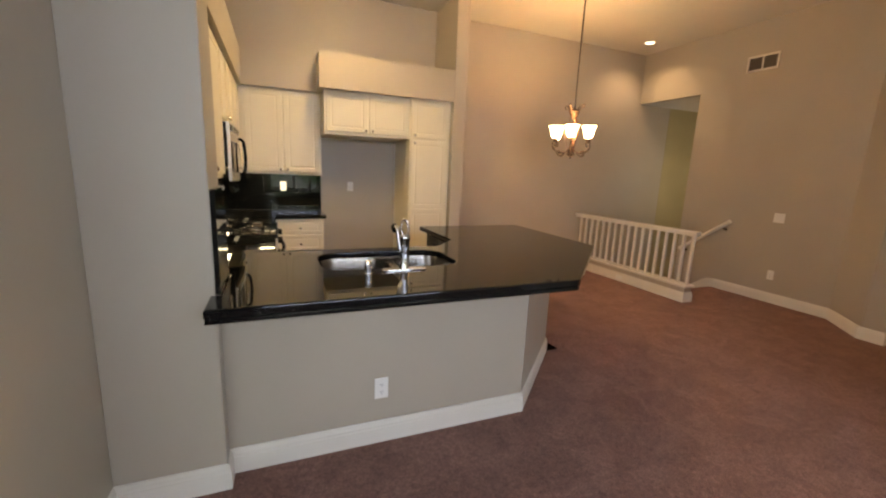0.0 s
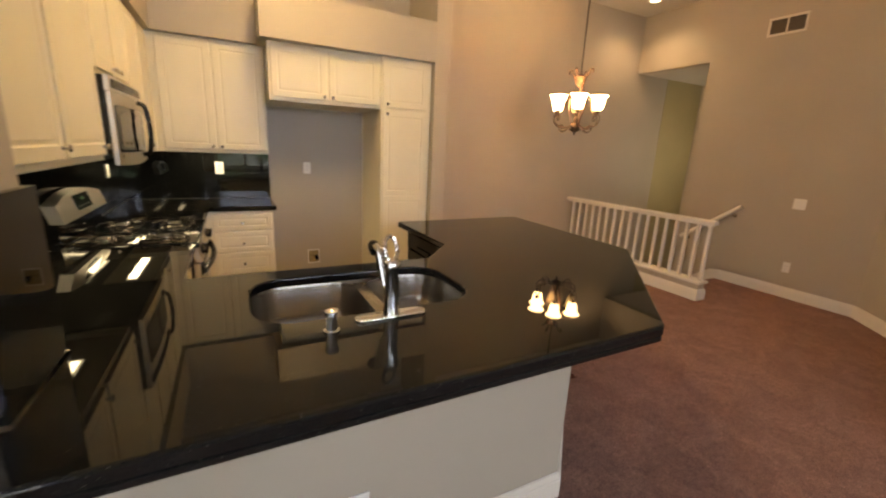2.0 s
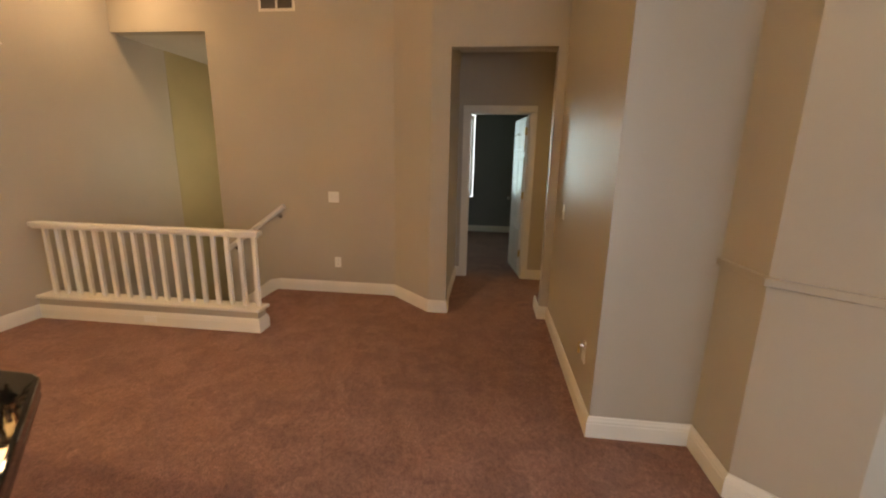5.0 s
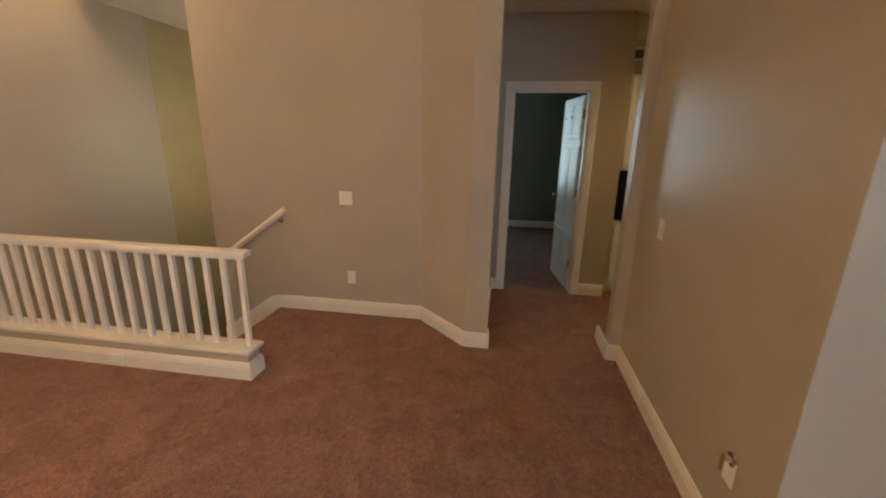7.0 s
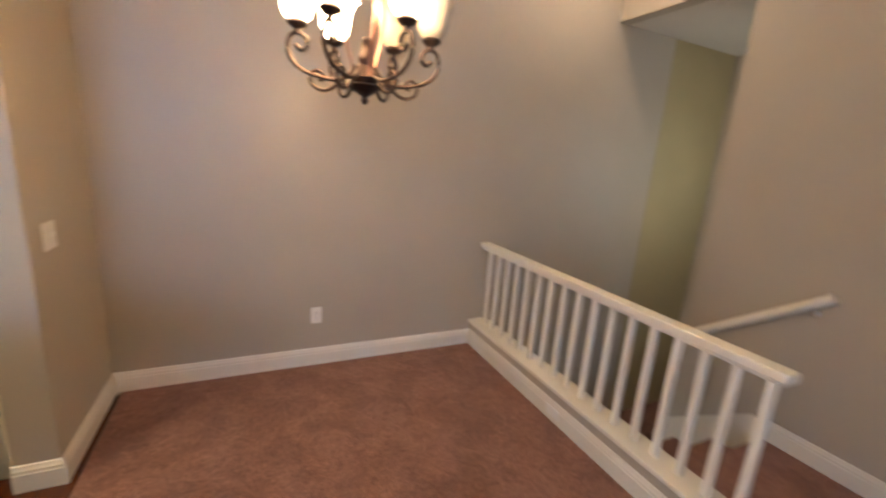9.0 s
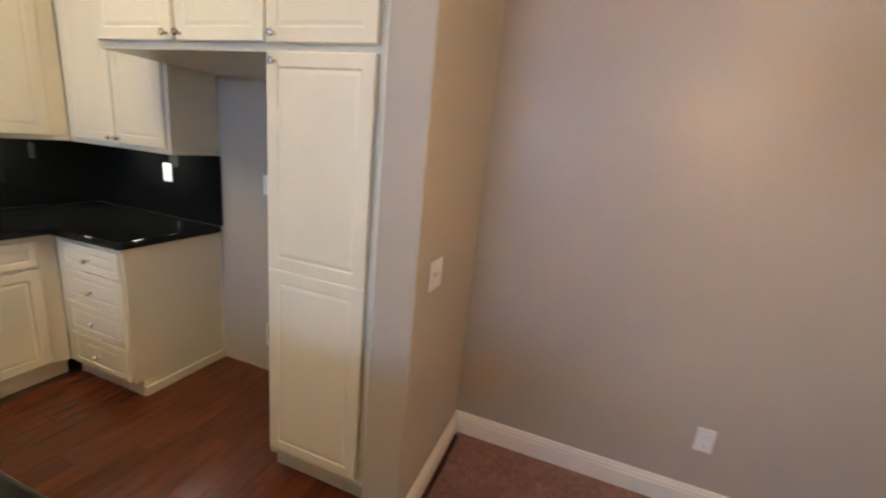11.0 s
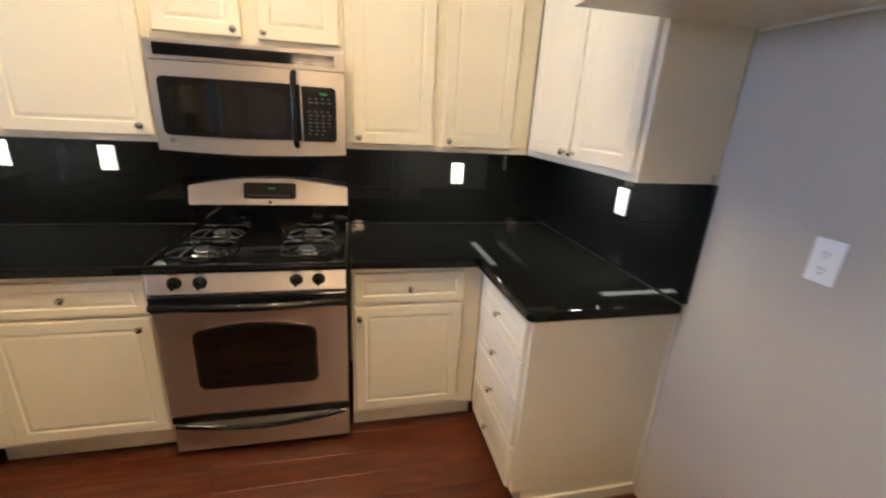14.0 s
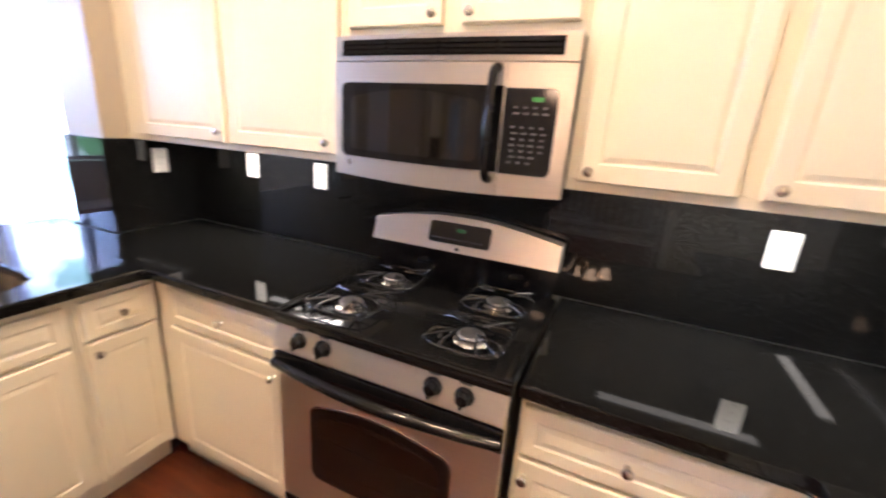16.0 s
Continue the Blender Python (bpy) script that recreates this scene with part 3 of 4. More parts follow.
switch(pose(6.383, -2.315, 1.063, 0, 0, -90), 2, "white double blank plate on the tan wall", "blank_plate")
switch(pose(2.827, -0.515, 1.072, 0, 0, 90), 2, "white double light switch on the pantry end wall")
switch(pose(5.537, -4.568, 1.092, 0, 0, 180), 1, "white light switch near the hall opening")
for m in (pose(0.022, -2.74, 1.254, 0, 0, 90), pose(0.022, -2.314, 1.244, 0, 0, 90), pose(0.022, -0.588, 1.208, 0, 0, 90), pose(0.748, -0.022, 1.203), pose(0.2, -3.178, 1.245, 0, 0, 180)):
    tagged(switch(m, 1, "white outlet plate on the black granite backsplash", "backsplash_outlet", False), "", "outlet", "backsplash outlets")
gas = thing("gas_valve_plate", pose(4.5, -4.568, 0.4, 0, 0, 180), "chrome gas valve with white hanging plate", "valve")
part("flange", lathe([(0, 0), (0.03, 0), (0.028, 0.006), (0.012, 0.01), (0.01, 0.03), (0, 0.03)], 16, pose(0, 0, 0.03, 90, 0, 0)), CHROME, gas, smooth=True)
part("cover_plate", box(-0.035, -0.006, -0.075, 0.035, 0.0, 0.03, 0.002), WHITE, gas)
part("key", box(-0.004, -0.04, -0.02, 0.004, -0.028, 0.05, 0.001), BRASS, gas, "brass key")
wb = thing("water_supply_box", pose(1.592, -0.002, 0.262), "recessed white water box with brass valve", "valve box")
part("box_frame", boxes([(-0.062, -0.005, -0.075, 0.062, 0, -0.066), (-0.062, -0.005, 0.066, 0.062, 0, 0.075), (-0.062, -0.005, -0.066, -0.053, 0, 0.066), (0.053, -0.005, -0.066, 0.062, 0, 0.066)]), WHITE, wb)
part("box_back", box(-0.053, -0.003, -0.066, 0.053, 0.0, 0.066), WATERBOX, wb, "tan-brown inside of the valve box")
# flat black plate gives the darkness inside the supply hole
part("hole_dark_plate", box(0.006, -0.005, -0.04, 0.05, -0.003, 0.01), BLACK, wb)
part("valve", lathe([(0, 0), (0.012, 0), (0.012, 0.03), (0.006, 0.03), (0.006, 0.05), (0, 0.05)], 10, pose(0.0, -0.02, -0.045)), BRASS, wb, "brass valve", smooth=True)
cv = thing("curb_vent_plate", pose(5.222, -1.06, 0.06, 0, 0, -90), "small plate on the railing curb baseboard", "plate")
part("cover_plate", box(-0.06, -0.004, -0.03, 0.06, 0.002, 0.03, 0.001), WHITE, cv)

# ---- kitchen cabinets ----


def knob(parent, x, z, y):
    part("knob", lathe([(0, 0), (0.008, 0), (0.006, 0.004), (0.005, 0.011), (0.012, 0.016), (0.0145, 0.021), (0.012, 0.026), (0, 0.029)], 14, pose(x, y, z, 90, 0, 0)), NICKEL, parent, "round nickel knob", smooth=True)


def cabinet(name, m, w, d, z0, z1, fronts, label, toe=0.0, group="kitchen cabinets"):
    """A unit with its front in the plane y = 0 of its pose. fronts: kind, x0, z0, x1, z1, knob x, knob z."""
    ob = thing(name, m, label, "cabinet", group)
    if toe:
        part("body", box(0, 0, toe, w, d, z1, 0.002), CAB, ob)
        part("plinth", box(0.0, 0.045, 0.0, w, d, toe), CAB, ob)
    else:
        lift = 0.03 if z0 < 1.5 else 0.0
        part("body", box(0, 0, z0 + lift, w, d, z1, 0.002), CAB, ob)
        if lift:
            part("light_rail", box(0, 0, z0, w, 0.02, z0 + lift), CAB, ob)
            for x in (0, w - 0.018):
                part("end_rail", box(x, 0.02, z0, x + 0.018, d - 0.022, z0 + lift), CAB, ob)
    for kind, x0, a, x1, b, kx, kz in fronts:
        g = 0.036 if kind == "drawer" else 0.05
        ins = ((0, 0, 1, 1),) if kind != "tall" else ((0, 0, 1, 0.515), (0, 0.515, 1, 1))
        f = part("drawer" if kind == "drawer" else "door", panel_slab(x1 - x0, b - a, 0.019, ins, g), CAB, ob, at=pose(x0, -0.001, a))
        if kx is not None:
            knob(f, kx - x0, kz - a, -0.019)
    return ob


cabinet("base_cabinet", pose(0.6, -1.19, 0, 0, 0, 90), 0.605, 0.597, 0, 0.874,
        [("drawer", 0.012, 0.70, 0.515, 0.845, 0.262, 0.77), ("door", 0.012, 0.125, 0.515, 0.685, 0.034, 0.635)], "cream painted base cabinet with drawer and door", 0.1)
drawer_cab = cabinet("drawer_cabinet", pose(0.602, -0.582, 0), 0.555, 0.578, 0, 0.874,
        [("drawer", 0.075, 0.705, 0.54, 0.85, 0.3, 0.77), ("drawer", 0.075, 0.515, 0.54, 0.695, 0.3, 0.59), ("drawer", 0.075, 0.32, 0.54, 0.505, 0.3, 0.405), ("drawer", 0.075, 0.115, 0.54, 0.31, 0.3, 0.208)], "cream painted cabinet with four drawers", 0.1)
part("side_shoe", box(0.556, 0.05, 0, 0.566, 0.575, 0.055, 0.002), CAB, drawer_cab)
cabinet("base_cabinet", pose(0.6, -2.655, 0, 0, 0, 90), 0.688, 0.597, 0, 0.874,
        [("drawer", 0.1, 0.70, 0.672, 0.845, 0.392, 0.777), ("door", 0.1, 0.125, 0.672, 0.685, 0.632, 0.64)], "cream painted base cabinet with drawer and door", 0.1)
cabinet("base_cabinet", pose(0.872, -2.66, 0, 0, 0, 180), 0.27, 0.6, 0, 0.874,
        [("drawer", 0.02, 0.70, 0.26, 0.845, 0.14, 0.772), ("door", 0.02, 0.125, 0.26, 0.685, 0.045, 0.645)], "narrow cream base cabinet with drawer and door", 0.1)
sink_cab = cabinet("sink_cabinet", pose(1.76, -2.66, 0, 0, 0, 180), 0.886, 0.6, 0, 0.68,
        [("drawer", 0.02, 0.70, 0.865, 0.845, None, 0), ("door", 0.02, 0.125, 0.435, 0.685, 0.405, 0.645), ("door", 0.45, 0.125, 0.865, 0.685, None, 0)], "cream sink base cabinet with false drawer front", 0.1)
part("front_rail", box(0, 0, 0.68, 0.886, 0.02, 0.874), CAB, sink_cab)
cabinet("upper_cabinet", pose(0.31, -3.195, 0, 0, 0, 90), 1.243, 0.308, 1.35, 2.272,
        [("door", 0.12, 1.375, 0.66, 2.25, 0.632, 1.418), ("door", 0.69, 1.375, 1.22, 2.25, 1.175, 1.415)], "cream wall cabinet with two raised-panel doors")
cabinet("microwave_cabinet", pose(0.31, -1.95, 0, 0, 0, 90), 0.748, 0.308, 1.745, 2.272,
        [("door", 0.02, 1.775, 0.345, 2.25, 0.318, 1.802), ("door", 0.405, 1.775, 0.73, 2.25, 0.432, 1.802)], "short cream cabinet above the microwave")
cabinet("upper_cabinet", pose(0.31, -1.2, 0, 0, 0, 90), 0.895, 0.308, 1.35, 2.272,
        [("door", 0.03, 1.375, 0.40, 2.25, 0.057, 1.405), ("door", 0.45, 1.375, 0.80, 2.25, 0.477, 1.405)], "cream wall cabinet with two raised-panel doors")
cabinet("upper_cabinet", pose(0.312, -0.3, 0), 0.86, 0.298, 1.35, 2.272,
        [("door", 0.06, 1.375, 0.44, 2.25, 0.413, 1.405), ("door", 0.455, 1.375, 0.84, 2.25, 0.482, 1.405)], "cream corner wall cabinet with two doors")
cabinet("fridge_cabinet", pose(1.175, -0.6, 0), 0.97, 0.597, 1.81, 2.272,
        [("door", 0.02, 1.84, 0.475, 2.25, 0.448, 1.868), ("door", 0.495, 1.84, 0.945, 2.25, 0.522, 1.868)], "cream cabinet above the empty fridge space")
cabinet("pantry_cabinet", pose(2.145, -0.63, 0), 0.506, 0.628, 0, 2.272,
        [("door", 0.012, 1.83, 0.462, 2.25, 0.05, 1.86), ("tall", 0.012, 0.14, 0.462, 1.805, 0.05, 1.77)], "tall cream pantry cabinet with panelled door", 0.1)
dw = thing("dishwasher", pose(2.02, -1.71, 0, 0, 0, -90), "black dishwasher under the peninsula worktop", "dishwasher")
part("body", box(0, 0, 0.1, 0.6, 0.57, 0.873, 0.004), BLACK, dw)
part("door", box(0.004, -0.02, 0.12, 0.596, -0.001, 0.74, 0.006), BLACK, dw)
part("control_panel", box(0.004, -0.024, 0.745, 0.596, -0.001, 0.865, 0.006), BLACK, dw)
part("handle", box(0.2, -0.034, 0.77, 0.4, -0.024, 0.79, 0.003), BLACK, dw)
part("plinth", box(0, 0.04, 0, 0.6, 0.57, 0.1), BLACK, dw)

for x in (1.158, 2.138):
    setting("trim_alcove", box(x, -0.012, 0.0, x + 0.009, -0.001, 1.81 if x > 2 else 0.874), TRIM, "thin white bead where cabinet meets wall", "trim")
setting("trim_alcove_top", box(1.19, -0.012, 1.8, 2.138, -0.001, 1.809), TRIM, "thin white bead under the fridge cabinet", "trim")

# ---- worktops and backsplash ----
wt = thing("peninsula_worktop", pose(0, 0, 0), "polished black granite worktop with clipped corners", "worktop")
SX0, SX1, SY0, SY1 = 0.885, 1.69, -3.2, -2.74


def rounded(x0, y0, x1, y1, r, n=5):
    pts = []
    for cx, cy, a in ((x1 - r, y1 - r, 0), (x0 + r, y1 - r, 90), (x0 + r, y0 + r, 180), (x1 - r, y0 + r, 270)):
        for i in range(n + 1):
            t = radians(a + 90 * i / n)
            pts.append((cx + r * math.cos(t), cy + r * math.sin(t)))
    return pts


def worktop_with_hole(outline, hole, z0, z1):
    bm = bmesh.new()
    ov = [bm.verts.new((x, y, z1)) for x, y in outline]
    hv = [bm.verts.new((x, y, z1)) for x, y in hole]
    oe = [bm.edges.new((ov[i], ov[(i + 1) % len(ov)])) for i in range(len(ov))]
    he = [bm.edges.new((hv[i], hv[(i + 1) % len(hv)])) for i in range(len(hv))]
    bmesh.ops.triangle_fill(bm, use_beauty=True, use_dissolve=False, edges=oe + he)
    top = list(bm.faces)
    r = bmesh.ops.extrude_face_region(bm, geom=top)
    low = [v for v in r["geom"] if isinstance(v, bmesh.types.BMVert)]
    for v in low:
        v.co.z = z0
    bm.normal_update()
    rim = [e for e in bm.edges if len(e.link_faces) == 2 and {abs(e.link_faces[0].normal.z) > 0.9, abs(e.link_faces[1].normal.z) > 0.9} == {True, False}]
    bmesh.ops.bevel(bm, geom=rim, offset=0.009, segments=3, profile=0.5, affect="EDGES")
    return bm


OUT = [(0.4, -3.7), (2.15, -3.682), (2.175, -3.668), (3.035, -2.82), (3.047, -2.79), (3.085, -1.595), (3.06, -1.57), (1.98, -1.585), (1.962, -1.602), (1.97, -2.36), (1.75, -2.61), (0.67, -2.61), (0.65, -2.59), (0.65, -1.968), (0.021, -1.968), (0.021, -3.179), (0.441, -3.179), (0.441, -3.51), (0.4, -3.51)]
part("slab", worktop_with_hole(OUT, rounded(SX0, SY0, SX1, SY1, 0.13), 0.876, 0.916), GRANITE, wt)
part("built_up_edge", prism([(0.402, -3.698), (2.15, -3.68), (2.174, -3.665), (3.033, -2.818), (3.045, -2.79), (3.083, -1.60), (3.055, -1.60), (3.015, -2.78), (2.15, -3.638), (0.402, -3.638)], 0.856, 0.8765, 0.004), GRANITE, wt)
wt2 = thing("corner_worktop", pose(0, 0, 0), "polished black granite worktop in the kitchen corner", "worktop")
part("slab", prism([(0.021, -1.192), (0.645, -1.192), (0.645, -0.635), (0.655, -0.617), (1.165, -0.615), (1.185, -0.6), (1.185, -0.021), (0.021, -0.021)], 0.876, 0.916, 0.009), GRANITE, wt2)
bsp = thing("granite_backsplash", pose(0, 0, 0), "full-height polished black granite backsplash", "backsplash")
for r in ((0.0, -3.18, 0.917, 0.02, -0.021, 1.349), (0.0, -0.02, 0.917, 1.185, 0.0, 1.349), (0.0, -3.2, 0.917, 0.42, -3.18, 1.349), (0.42, -3.5, 0.917, 0.44, -3.18, 1.349)):
    part("panel", box(*r, 0.0015), GRANITE, bsp)
for r in ((0.02, -3.178, 0.9162, 0.0228, -1.97, 0.9175), (0.02, -1.19, 0.9162, 0.0228, -0.022, 0.9175), (0.02, -0.0228, 0.9162, 1.185, -0.02, 0.9175), (0.022, -3.18, 0.9162, 0.44, -3.177, 0.9175)):
    part("caulk_joint", box(*r), CAULK, bsp)
for m, w in ((pose(0.16, -0.72, 0, 0, 0, 90), 0.6), (pose(0.74, -0.14, 0), 0.6), (pose(0.16, -2.55, 0, 0, 0, 90), 0.6)):
    u = thing("undercabinet_lamp", m, "slim white strip lamp under the wall cabinet", "lamp", "under-cabinet lamps")
    part("housing", box(-w / 2, -0.04, 1.368, w / 2, 0.04, 1.3795, 0.002), WHITE, u)
    part("diffuser", box(-w / 2 + 0.01, -0.03, 1.364, w / 2 - 0.01, 0.03, 1.368), TUBE, u)

# ---- sink and tap ----
sk = thing("kitchen_sink", pose(0, 0, 0), "double-bowl stainless undermount sink", "sink")


def bowl(x0, y0, x1, y1, depth):
    bm = bmesh.new()
    rings = []
    for inset, z, r in ((0.0, 0.8745, 0.12), (0.004, 0.86, 0.118), (0.012, 0.874 - depth + 0.08, 0.112), (0.022, 0.874 - depth + 0.045, 0.105), (0.04, 0.874 - depth + 0.02, 0.09), (0.065, 0.874 - depth + 0.006, 0.07), (0.1, 0.874 - depth, 0.05), (0.15, 0.874 - depth - 0.004, 0.02)):
        rings.append([bm.verts.new((x, y, z)) for x, y in rounded(x0 + inset, y0 + inset, x1 - inset, y1 - inset, r, 5)])
    for a, b in zip(rings, rings[1:]):
        for i in range(len(a)):
            bm.faces.new((a[i], a[(i + 1) % len(a)], b[(i + 1) % len(b)], b[i]))
    bm.faces.new(rings[-1])
    return bm


for i, (x0, x1, d) in enumerate(((SX0 - 0.008, 1.318, 0.19), (1.338, SX1 + 0.008, 0.17))):
    b = part("bowl", bowl(x0, SY0 - 0.01, x1, SY1 + 0.01, d), SINK, sk, smooth=True)
    part("drain", lathe([(0, 0), (0.03, 0), (0.045, 0.004), (0.05, 0.003)], 18, pose((x0 + x1) / 2, -2.97, 0.873 - d)), CHROME, b, smooth=True)
part("divider", box(1.3, SY0 + 0.02, 0.85, 1.356, SY1 - 0.02, 0.874, 0.008), SINK, sk, smooth=True)
tap = thing("kitchen_tap", pose(1.305, -3.262, 0.916), "chrome single-lever pull-out tap on a long base plate", "tap")
part("base_plate", prism(rounded(-0.125, -0.029, 0.125, 0.029, 0.028), 0, 0.009, 0.003), CHROME, tap, smooth=True)
part("column", lathe([(0, 0.009), (0.029, 0.009), (0.027, 0.02), (0.024, 0.05), (0.024, 0.16), (0.028, 0.175), (0.028, 0.19), (0.02, 0.2), (0, 0.2)], 20), CHROME, tap, smooth=True)
part("spout", tube(curve_points([(-0.004, 0.012, 0.075), (-0.012, 0.03, 0.1), (-0.018, 0.046, 0.15), (-0.023, 0.058, 0.198), (-0.026, 0.067, 0.217), (-0.03, 0.082, 0.226)]), 0.0155, 12), CHROME, tap, "slanting chrome pull-out wand", smooth=True)
part("spray_head", lathe([(0, -0.022), (0.02, -0.022), (0.022, -0.004), (0.02, 0.014), (0.013, 0.024), (0, 0.024)], 16, pose(-0.032, 0.092, 0.221, -60, 0, 0)), BLACK, tap, "black spray head", smooth=True)
loop = [(0.021 * math.sin(t), 0.012 - 0.012 * math.cos(t), 0.232 - 0.042 * math.cos(t)) for t in [2 * math.pi * k / 18 for k in range(19)]]
part("lever", tube(loop, 0.007, 8), CHROME, tap, "looped chrome lever", smooth=True)
sd = thing("soap_dispenser", pose(1.095, -3.31, 0.916), "short chrome soap dispenser cap on the worktop", "dispenser")
part("collar", lathe([(0, 0), (0.024, 0), (0.024, 0.006), (0.019, 0.008), (0, 0.008)], 18), CHROME, sd, smooth=True)
part("cap", lathe([(0, 0.008), (0.018, 0.008), (0.018, 0.052), (0.021, 0.055), (0.02, 0.068), (0.008, 0.074), (0, 0.074)], 18), CHROME, sd, smooth=True)

# ---- range ----
rg = thing("gas_range", pose(0.63, -1.96, 0, 0, 0, 90), "stainless steel gas range with black cooktop", "range")
W = 0.757
part("body", box(0.002, 0.0, 0.03, W - 0.002, 0.6, 0.895, 0.003), BLACK, rg)
for x in (0.05, W - 0.05):
    for y in (0.05, 0.55):
        part("foot", lathe([(0, 0), (0.02, 0), (0.02, 0.012), (0.01, 0.014), (0.01, 0.03), (0, 0.03)], 10, pose(x, y, 0)), BLACK, rg)
def leaning(bm, z0, slope):
    """Tilts a front panel back above z0."""
    for v in bm.verts:
        v.co.y += (v.co.z - z0) * slope
    return bm


part("control_panel", leaning(box(0.006, -0.036, 0.805, W - 0.006, 0.0, 0.885, 0.004), 0.85, 0.32), STEEL, rg, "brushed steel control panel")
ct = part("cooktop", boxes([(0.0, -0.038, 0.886, W, 0.56, 0.912)], 0.006), BLACK, rg, "glossy black cooktop", smooth=True)
part("rim", boxes([(0.0, -0.037, 0.909, W, -0.02, 0.921), (0.0, -0.02, 0.909, 0.014, 0.56, 0.921), (W - 0.014, -0.02, 0.909, W, 0.56, 0.921)], 0.004), BLACK, ct)
for x, y in ((0.17, 0.13), (0.17, 0.4), (W - 0.17, 0.13), (W - 0.17, 0.4)):
    b = part("burner", lathe([(0, 0.912), (0.05, 0.912), (0.045, 0.916), (0.034, 0.918), (0.033, 0.927), (0, 0.927)], 20, pose(x, y, 0)), NICKEL, rg, "silver gas burner ring", smooth=True)
    part("burner_cap", lathe([(0, 0.927), (0.036, 0.927), (0.038, 0.931), (0.034, 0.935), (0.012, 0.937), (0, 0.937)], 20, pose(x, y, 0)), BURNERCAP, b, "grey metal burner cap", smooth=True)
    part("drip_rim", lathe([(0.085, 0.9125), (0.09, 0.9145), (0.095, 0.9125)], 24, pose(x, y, 0)), BLACK, b, smooth=True)
    g = bmesh.new()
    s, z = 0.112, 0.951
    ring = [(x + s * (abs(math.cos(a)) ** 0.45) * (1 if math.cos(a) > 0 else -1), y + s * (abs(math.sin(a)) ** 0.45) * (1 if math.sin(a) > 0 else -1), z - 0.018) for a in [math.pi * q / 10 + 0.01 for q in range(21)]]
    tube(ring, 0.0038, 6, g)
    for q in range(4):
        a = math.pi / 4 + q * math.pi / 2
        c, d = math.cos(a), math.sin(a)
        tube(curve_points([(x + c * 0.15, y + d * 0.15, 0.913), (x + c * 0.147, y + d * 0.147, z - 0.012), (x + c * 0.13, y + d * 0.13, z), (x + c * 0.035, y + d * 0.035, z)], 3), 0.004, 6, g)
        for off in (-0.32, 0.32):
            tube([(x + math.cos(a + off) * 0.125, y + math.sin(a + off) * 0.125, z - 0.018), (x + math.cos(a + off) * 0.1, y + math.sin(a + off) * 0.1, z - 0.001), (x + c * 0.04, y + d * 0.04, z)], 0.0036, 6, g)
    part("grate", g, IRON, rg, "black wire pan grate", smooth=True)
for x in (0.105, 0.195, 0.552, 0.64):
    k = part("knob", lathe([(0, 0), (0.026, 0), (0.026, 0.006), (0.02, 0.01), (0.018, 0.026), (0.014, 0.03), (0, 0.03)], 18, pose(x, -0.036, 0.85, 90, 0, 0)), BLACK, rg, "black burner knob", smooth=True)
    part("grip", box(x - 0.004, -0.072, 0.83, x + 0.004, -0.06, 0.872, 0.002), BLACK, k)
    part("print", box(x - 0.016, -0.0348, 0.8805, x + 0.016, -0.03, 0.8835), GREYPRINT, k)
od = part("oven_door", box(0.006, -0.035, 0.225, W - 0.006, 0.0, 0.795, 0.006), STEEL, rg, "brushed steel oven door")


def arched(x0, x1, z0, z1, rise, r):
    """A rounded rectangle with a lifted top edge."""
    return [(x, z + (rise * math.sin(math.pi * (x - x0) / (x1 - x0)) if z > (z0 + z1) / 2 else 0)) for x, z in
            rounded(x0, z0, x1, z1, r)[:6] + [(x1 - r - (x1 - x0 - 2 * r) * i / 10, z1) for i in range(1, 10)] + rounded(x0, z0, x1, z1, r)[6:]]


part("window_trim", front_prism(arched(0.134, W - 0.134, 0.352, 0.632, 0.036, 0.034), -0.0365, -0.03), NICKEL, od, "thin steel trim round the oven window")
win = part("window", front_prism(arched(0.14, W - 0.14, 0.358, 0.626, 0.036, 0.03), -0.0385, -0.03), BLACK, od, "black glass oven window with arched top")
part("screen", front_prism(arched(0.17, W - 0.17, 0.383, 0.602, 0.03, 0.03), -0.0395, -0.037), DARKGLASS, win)
hb = [(0.01 + (W - 0.02) * i / 14, -0.05 - 0.035 * math.sin(math.pi * i / 14), 0.755) for i in range(15)]
part("handle", tube(hb, 0.017, 10), BLACK, od, "curved black oven handle", smooth=True)
part("handle_band", box(0.004, -0.05, 0.725, W - 0.004, -0.033, 0.795, 0.008), BLACK, od)
dr = part("drawer", box(0.006, -0.03, 0.032, W - 0.006, 0.0, 0.214, 0.005), STEEL, rg, "brushed steel storage drawer")
part("drawer_grip", box(0.006, -0.033, 0.184, W - 0.006, -0.029, 0.218, 0.002), BLACK, dr)
part("handle", tube([(0.02 + (W - 0.04) * i / 14, -0.036 - 0.014 * math.sin(math.pi * i / 14), 0.178 - 0.03 * math.sin(math.pi * i / 14)) for i in range(15)], 0.012, 8), BLACK, dr, "curved black drawer handle", smooth=True)
bg = part("backguard", box(0.01, 0.535, 0.912, W - 0.01, 0.6, 1.05), BLACK, rg)
part("steel_face", leaning(front_prism([(0.0, 1.04), (W, 1.04)] + [(W - W * i / 14, 1.128 + 0.045 * math.sin(math.pi * i / 14)) for i in range(15)], 0.505, 0.56), 1.04, 0.28), STEEL, bg, "curved brushed steel back panel")
part("display", leaning(front_prism(rounded(0.25, 1.07, 0.5, 1.148, 0.012), 0.501, 0.51), 1.04, 0.28), DARKGLASS, bg, "black display with green digits")
